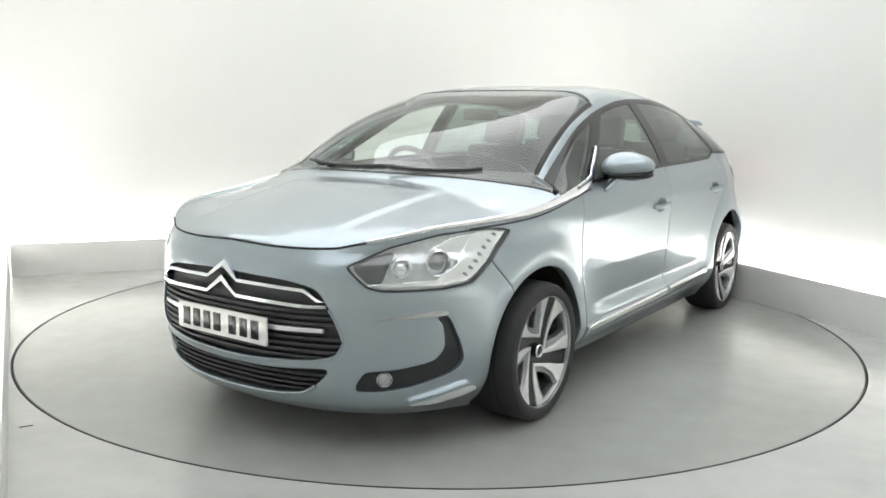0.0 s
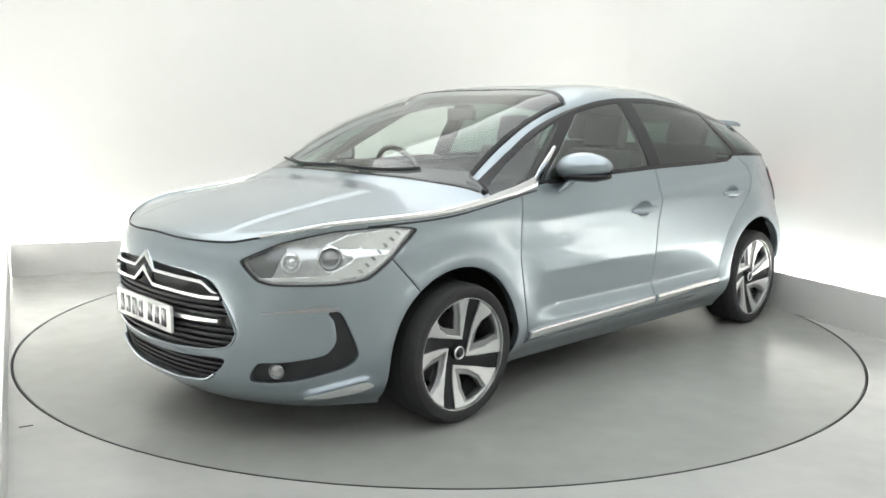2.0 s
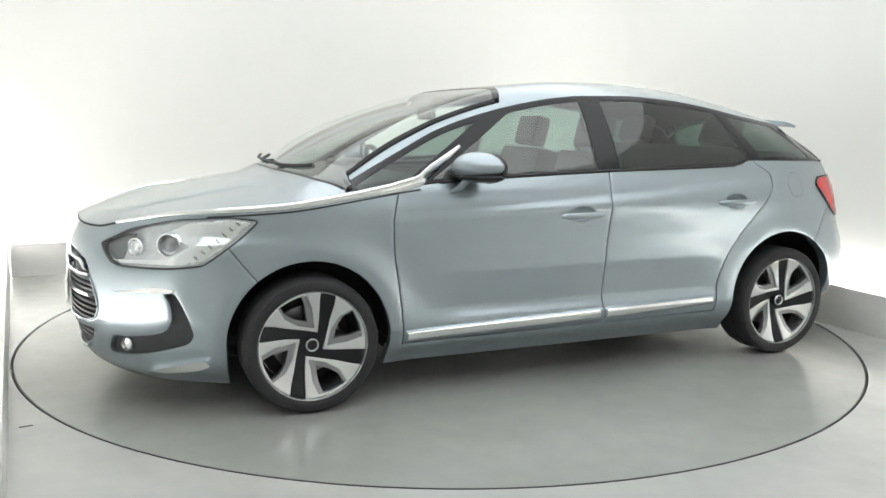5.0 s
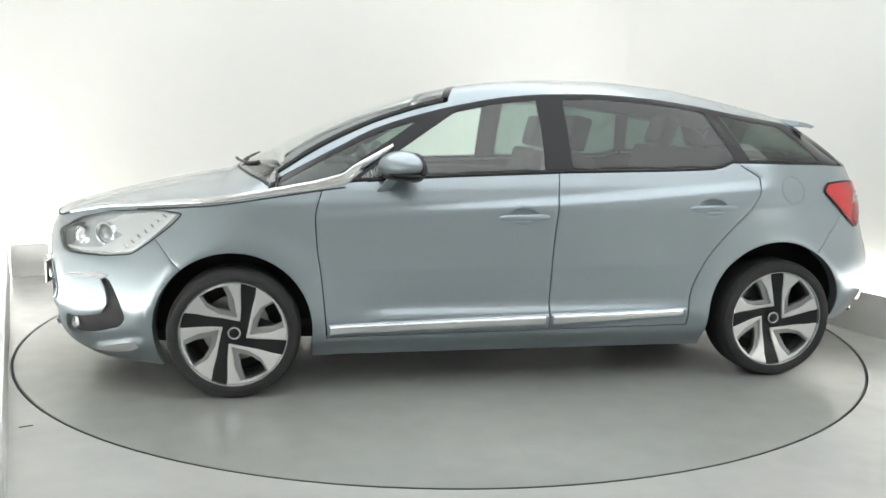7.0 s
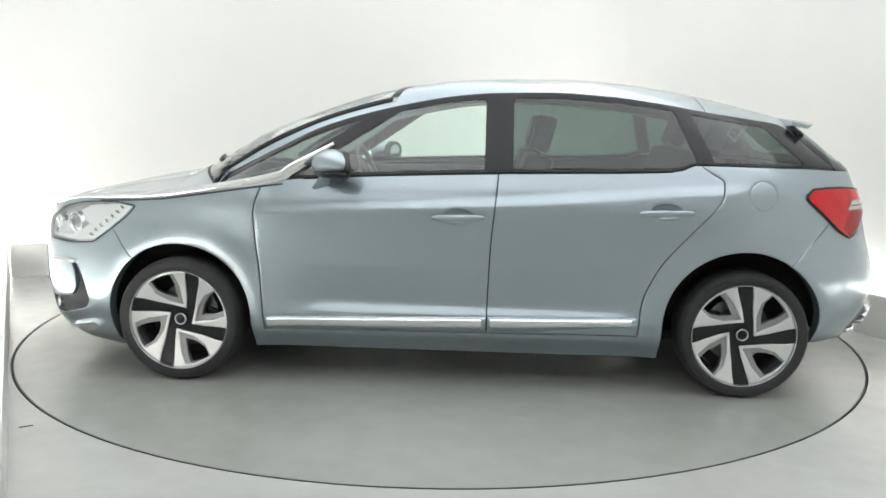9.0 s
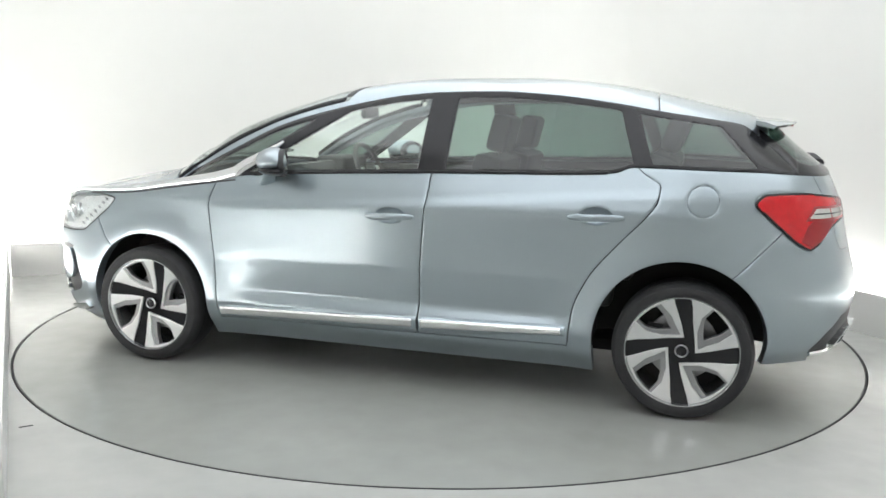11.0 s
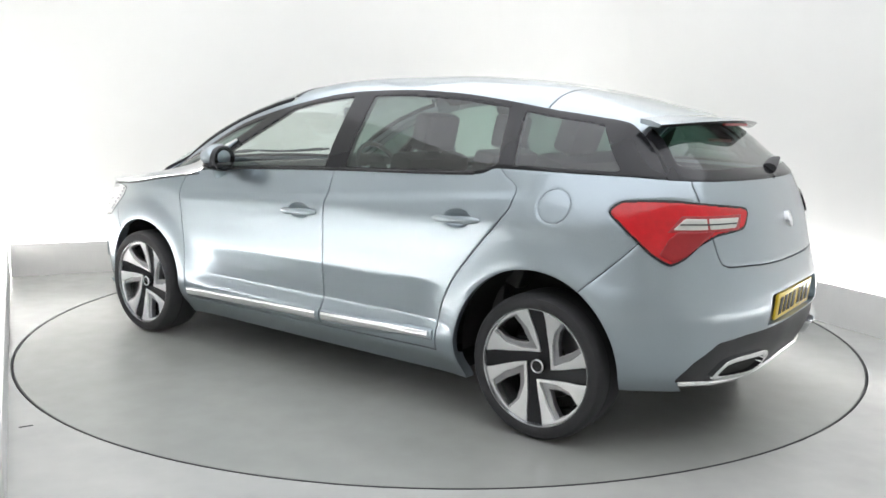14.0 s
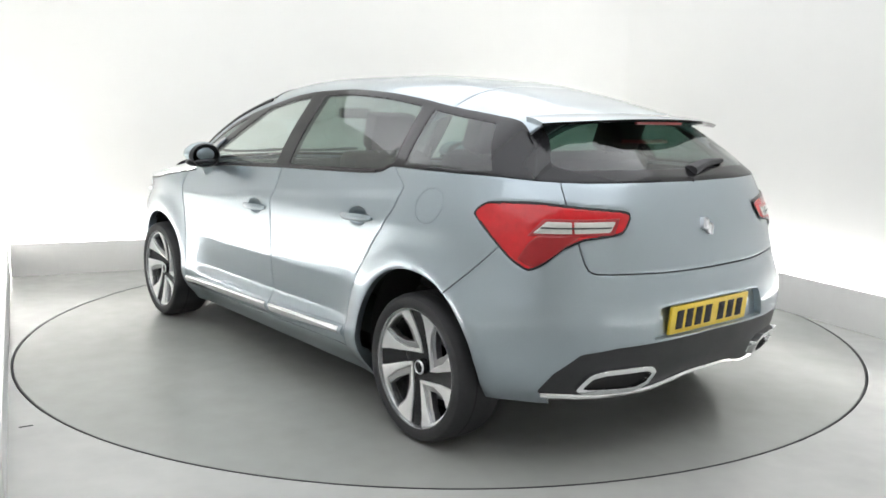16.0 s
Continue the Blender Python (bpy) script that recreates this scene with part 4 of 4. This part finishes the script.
# tail lights
for i in (0, 1):
    tl = panel("tail_light", RED, car, lower, uu(4.54, 5.32, 110), uu(0.76, 1.03, 44), [inside(TAIL, 0.002)], out=0.008, thick=0.03, mirror=bool(i), label="angular red tail light with a clear bar")
    panel("reversing_lens", LAMP_WHITE, tl, lower, uu(4.80, 5.24, 60), uu(0.89, 0.97, 20), [inside([(4.845, 0.906), (4.90, 0.948), (5.215, 0.946), (5.185, 0.908)]), lambda u, v: np.abs(u - 5.018) - 0.006], out=0.011, thick=0.012, mirror=bool(i), label="clear bar in the tail light")
    panel("bar_surround", DARK_RED, tl, lower, uu(4.80, 5.25, 60), uu(0.885, 0.97, 24), [inside([(4.822, 0.896), (4.888, 0.958), (5.236, 0.956), (5.202, 0.898)])], out=0.0095, thick=0.01, mirror=bool(i), label="deep red edge round the clear bar")
    panel("lens_step", DARK_RED, tl, lower, uu(4.76, 5.08, 50), uu(0.77, 0.93, 30), [inside([(4.79, 0.812), (4.83, 0.872), (4.87, 0.900), (5.05, 0.898), (4.985, 0.862), (4.90, 0.806), (4.845, 0.786)])], out=0.0105, thick=0.01, mirror=bool(i), label="deep red lower lens")
    panel("lens_line", DARK_GREY, tl, lower, uu(4.86, 5.2, 60), uu(0.92, 0.935, 8), [inside([(4.875, 0.924), (4.878, 0.929), (5.195, 0.928), (5.19, 0.923)])], out=0.0125, thick=0.01, mirror=bool(i), lip=0)
    panel("tail_edge", GLOSS_BLACK, tl, lower, uu(4.54, 5.32, 150), uu(0.76, 1.03, 60), [inside(TAIL, -0.003), outside(TAIL, -0.007)], out=0.0085, thick=0.03, mirror=bool(i))

# exhaust trims and the chrome line under the tail
EXHAUST = soften([(5.035, 0.338), (5.085, 0.402), (5.15, 0.415), (5.345, 0.414), (5.385, 0.385), (5.366, 0.328), (5.30, 0.302), (5.07, 0.318)], 2)
for i in (0, 1):
    tip = panel("exhaust_trim", CHROME, car, lower, uu(5.02, 5.40, 76), uu(0.29, 0.425, 40), [inside(EXHAUST), outside(EXHAUST, -0.021)], out=0.024, thick=0.09, mirror=bool(i), label="wide chrome exhaust trim")
    panel("exhaust_mouth", LINER, tip, lower, uu(5.02, 5.40, 40), uu(0.29, 0.425, 20), [inside(EXHAUST, 0.004)], out=-0.003, thick=0.02, mirror=bool(i))
line_ = [lower_round(a, 0.334 - 0.040 * smooth(abs(a - LEN), 0.10, 0.36) + 0.015 * smooth(abs(a - LEN), 0.5, 0.8), 0.0) for a in uu(4.90, 2 * LEN - 4.90, 60)]
part("diffuser_line", tube([tuple(p) for p in line_], (0.012, 0.012), 8), CHROME, car, "chrome line under the rear apron")

# rear spoiler and wiper
bm = bmesh.new()
rows_ = []
for y in uu(-0.575, 0.575, 41):
    k = abs(y) / 0.575
    z0 = 1.332 - 0.022 * k ** 2
    x0, x1 = -1.66 + 0.02 * k ** 3, -1.862 + 0.13 * k ** 2.4
    rows_.append([bm.verts.new(c) for c in ((x0, y, z0 + 0.012), ((x0 + x1) / 2, y, z0 + 0.004), (x1 + 0.02, y, z0 - 0.006), (x1, y, z0 - 0.012), (x1 + 0.015, y, z0 - 0.024), ((x0 + x1) / 2, y, z0 - 0.030 + 0.012 * k ** 4), (x0, y, z0 - 0.026 + 0.018 * k ** 4))])
for p, q in zip(rows_, rows_[1:]):
    for k in range(7):
        bm.faces.new((p[k], p[(k + 1) % 7], q[(k + 1) % 7], q[k]))
bm.faces.new(rows_[0][::-1])
bm.faces.new(rows_[-1])
bmesh.ops.recalc_face_normals(bm, faces=bm.faces)
spoiler = part("spoiler", bm, PAINT, car, "thin roof spoiler over the rear window")
spoiler.data.materials.append(GLOSS_BLACK)
for p in spoiler.data.polygons:
    p.material_index = 1 if p.normal.z < -0.15 or p.normal.x < -0.8 else 0
part("brake_light", boxed((0.012, 0.30, 0.012), (-1.835, 0, 1.303), 0.003), DARK_RED, spoiler, "narrow high brake light")
part("rear_wiper", tube([(-1.985, -0.02, 1.115), (-1.97, -0.14, 1.145), (-1.945, -0.30, 1.150)], [(0.034, 0.024), (0.026, 0.018), (0.012, 0.010)], 10), BLACK, car, "short black rear wiper")
for y0, y1, dx in ((-0.54, 0.02, 0.0), (0.04, 0.52, 0.03)):
    pts_ = [tuple(upper(float(COWL(y / 0.76)) - 0.035 - 0.05 * (t - 0.5) ** 2 * 4 * 0.4, y, 0.008)) for t, y in zip(uu(0, 1, 14), uu(y0, y1, 14))]
    wiper = part("wiper_blade", tube(pts_, (0.007, 0.008), 8), BLACK, car, "black windscreen wiper")
    part("wiper_arm", tube([pts_[7], (pts_[3][0] + 0.03, pts_[3][1], pts_[3][2] + 0.004), (float(COWL(y0 / 0.76)) + 0.0, y0 + 0.02, pts_[0][2] + 0.002)], (0.009, 0.006), 8), BLACK, wiper)

# wheels
# one opening of the wheel, seen from outside: its outer and inner outline
WIN_OUT = [(0.005, 0.056), (-0.009, 0.105), (-0.028, 0.155), (-0.044, 0.195), (-0.055, 0.228), (-0.115, 0.202), (-0.162, 0.168), (-0.198, 0.122), (-0.220, 0.075), (-0.231, 0.016), (-0.190, 0.026), (-0.130, 0.033), (-0.065, 0.045)]
WIN_IN = [(-0.0105, 0.066), (-0.036, 0.106), (-0.0554, 0.1437), (-0.103, 0.1935), (-0.142, 0.168), (-0.172, 0.1375), (-0.1995, 0.104), (-0.151, 0.066), (-0.0873, 0.055)]


def wheel(at, right):
    tyre_prof = [(0.243, -0.105), (0.2535, -0.112), (0.272, -0.117), (0.290, -0.112), (0.301, -0.098), (0.3065, -0.07), (0.3075, 0), (0.3065, 0.07), (0.301, 0.098), (0.290, 0.112), (0.272, 0.117), (0.2535, 0.112), (0.243, 0.105)]
    hub = part("wheel", lathe([(0.001, 0.040), (0.085, 0.044), (0.090, 0.03), (0.088, -0.02), (0.001, -0.02)], 40), GLOSS_BLACK, car, "five-spoke alloy wheel, black and polished")
    part("tyre", lathe(tyre_prof, 96), RUBBER, hub, "black road tyre")
    part("groove", lathe([(0.3080, 0.030), (0.3080, 0.038), (0.300, 0.038), (0.300, 0.030)], 64), LINER, hub)
    part("rim", lathe([(0.249, 0.106), (0.247, 0.110), (0.2425, 0.109), (0.2405, 0.098), (0.232, 0.05), (0.211, -0.09), (0.236, -0.10), (0.241, 0.09)], 96), LAMP_GREY, hub, "polished alloy rim")
    part("brake_disc", lathe([(0.06, -0.03), (0.158, -0.03), (0.158, -0.05), (0.06, -0.05)], 56), DISC, hub, "steel brake disc")
    part("brake_backing", lathe([(0.001, -0.07), (0.210, -0.07), (0.210, -0.085), (0.001, -0.085)], 48), LINER, hub)
    part("caliper", boxed((0.07, 0.05, 0.13), (-0.125 if at[0] > 0 else 0.125, -0.03, 0.02), 0.012), DARK_GREY, hub)
    face = lambda u, v, out=0.0: np.stack([-1.05 * u, 0.066 + 0.62 * (u * u + v * v) + out, 1.05 * v], -1)
    grid = uu(-0.232, 0.232, 90)
    wins = []
    for k in range(4):
        c, q = (1, 0, -1, 0)[k], (0, 1, 0, -1)[k]
        spin = lambda pts: [(x * c + z * q, -x * q + z * c) for x, z in pts]
        wins.append((spin(WIN_OUT), spin(WIN_IN)))
    panel("wheel_face", GLOSS_BLACK, hub, face, grid, grid, [lambda u, v: 0.2275 - np.hypot(u, v)] + [outside(w[0]) for w in wins], out=-0.006, thick=0.035, label="gloss black cross of the wheel")
    for w_out, w_in in wins:
        lo_, hi_ = np.min(w_out, 0), np.max(w_out, 0)
        gu, gv = uu(lo_[0] - 0.003, hi_[0] + 0.003, 56), uu(lo_[1] - 0.003, hi_[1] + 0.003, 56)
        panel("spoke", SATIN, hub, face, gu, gv, [inside(w_out), outside(w_in), lambda u, v: 0.228 - np.hypot(u, v)], thick=0.03, label="polished edge of the wheel's opening")
        deep = lambda u, v, out=0.0: face(u, v, -0.012 + out)
        small = [(0.74 * x + 0.26 * w_in[5][0], 0.74 * z + 0.26 * w_in[5][1]) for x, z in w_in]
        panel("spoke_web", DISC, hub, deep, gu, gv, [inside(w_in, -0.001), outside(small)], thick=0.03, label="grey inner web of the wheel's opening")
    cap = part("centre_cap", lathe([(0.001, 0.082), (0.022, 0.081), (0.030, 0.076), (0.033, 0.05), (0.001, 0.05)], 32), GLOSS_BLACK, hub)
    part("cap_ring", lathe([(0.022, 0.079), (0.026, 0.084), (0.030, 0.078), (0.026, 0.074)], 32), SATIN, cap)
    hub.matrix_basis = pose(*at, 0, 0, 180 if right else 0) @ pose(0, 0, 0, 0, -22 if at[0] > 0 else -3, 0)
    return hub


for at, right in (((1.358, 0.826, 0.308), False), ((-1.381, 0.808, 0.308), False), ((1.358, -0.826, 0.308), True), ((-1.381, -0.808, 0.308), True)):
    wheel(at, right)
    s = -1 if right else 1
    k = 0 if at[0] > 0 else 1
    rr, zc_ = (0.40, 0.322) if k == 0 else (0.41, 0.338)
    bm = bmesh.new()
    prev = None
    for j in range(25):
        a = radians(-6 + 192 * j / 24)
        lx, lz = at[0] + rr * math.cos(a), zc_ + rr * math.sin(a)
        outer = min(0.845, float(lower(float(X(lx)), max(lz, 0.30))[1]) - 0.035)
        ring_ = [bm.verts.new((lx, s * y, lz)) for y in (0.56, outer)] + [bm.verts.new((at[0], s * 0.56, zc_))]
        if prev:
            bm.faces.new((prev[0], prev[1], ring_[1], ring_[0]))
            bm.faces.new((prev[0], ring_[0], ring_[2], prev[2]))
        prev = ring_
    part("wheel_arch_liner", bm, LINER, car, "black wheel arch liner")
part("underbody", boxed((3.66, 1.10, 0.06), (0.19, 0, 0.215), 0.02), LINER, car, "dark underbody")
part("underbody_side", boxed((1.85, 1.60, 0.06), (0.0, 0, 0.205), 0.02), LINER, car)
part("exhaust_box", boxed((0.30, 0.8, 0.10), (-1.70, 0, 0.322), 0.04), DARK_GREY, car)

# ---- cabin ----
def seat(at, width, name, rake=14, head=(0.0,)):
    bm = boxed((0.50, width, 0.16), (0.05, 0, 0.0), 0.06, pose(0, 0, 0, 0, -6, 0), 4)
    ob = part(name, moved(bm, pose(*at)), LEATHER, car, "black leather seat")
    back_ = pose(*at) @ pose(-0.20, 0, 0.04, 0, -rake, 0)
    part("backrest", moved(boxed((0.15, width, 0.62), (0, 0, 0.32), 0.06, None, 4), back_), LEATHER, ob)
    for h in head:
        part("headrest", moved(boxed((0.10, 0.27, 0.19), (0.01, h, 0.74), 0.045, None, 4), back_), LEATHER, ob)
        for q in (-0.06, 0.06):
            part("headrest_post", moved(boxed((0.012, 0.012, 0.10), (0, h + q, 0.64)), back_), DISC, ob)
    return ob


seat((-0.06, 0.36, 0.48), 0.50, "front_seat")
seat((-0.06, -0.36, 0.48), 0.50, "front_seat")
seat((-0.85, 0, 0.52), 1.28, "rear_bench", 20, (-0.42, 0.42))
dash = part("dashboard", boxed((0.46, 1.42, 0.24), (0.98, 0, 0.90), 0.07, pose(0, 0, 0, 0, 8, 0), 4), TRIM_IN, car, "dark dashboard")
part("instrument_hood", boxed((0.20, 0.36, 0.10), (0.80, -0.36, 1.02), 0.04, None, 3), TRIM_IN, dash)
bm = bmesh.new()
_major, _minor = 0.185, 0.016
_rings = []
for j in range(40):
    a = 2 * math.pi * j / 40
    _rings.append([bm.verts.new(((_minor * math.sin(b)), (_major + _minor * math.cos(b)) * math.cos(a), (_major + _minor * math.cos(b)) * math.sin(a))) for b in (2 * math.pi * q / 8 for q in range(8))])
for j in range(40):
    for q in range(8):
        bm.faces.new((_rings[j][q], _rings[j][(q + 1) % 8], _rings[(j + 1) % 40][(q + 1) % 8], _rings[(j + 1) % 40][q]))
bmesh.ops.recalc_face_normals(bm, faces=bm.faces)
steer = part("steering_wheel", moved(bm, pose(0.60, -0.36, 0.97, 0, 24, 0)), LEATHER, car, "black three-spoke steering wheel")
part("airbag_pad", moved(boxed((0.05, 0.16, 0.13), (0.01, 0, -0.01), 0.025), pose(0.60, -0.36, 0.97, 0, 24, 0)), TRIM_IN, steer)
for y, z, sy, sz in ((0.11, 0.02, 0.12, 0.03), (-0.11, 0.02, 0.12, 0.03), (0, -0.11, 0.04, 0.12)):
    part("spoke", moved(boxed((0.015, sy, sz), (0.01, y, z), 0.005), pose(0.60, -0.36, 0.97, 0, 24, 0)), SATIN, steer)
part("inner_mirror", boxed((0.03, 0.22, 0.065), (0.46, 0, 1.335), 0.02, None, 3), TRIM_IN, car, "dark rear-view mirror")
for s in (1, -1):
    part("door_card", boxed((1.70, 0.05, 0.52), (-0.02, s * 0.80, 0.74), 0.02), TRIM_IN, car)
part("cabin_floor", boxed((1.70, 1.56, 0.05), (-0.02, 0, 0.30), 0.01), LINER, car, "black cabin carpet")
part("boot_floor", boxed((1.10, 1.06, 0.05), (-1.45, 0, 0.52), 0.01), LINER, car, "black boot carpet")
part("load_cover", boxed((0.68, 1.18, 0.04), (-1.50, 0, 1.0), 0.01), TRIM_IN, car)
panel("headlining", TRIM_IN, car, upper_p, uu(-1.62, 0.2, 50), uu(-0.95, 0.95, 40), [], out=-0.035, thick=0.004)


# ---- what moves ----
def motions():
    turn = [(t, pose(*AXIS, 0, 0, 0, d)) for t, d in TURN]
    walk(turntable, turn)
    walk(car, [(t, m @ pose(CAR_X, CAR_Y, 0)) for t, m in turn])


motions()
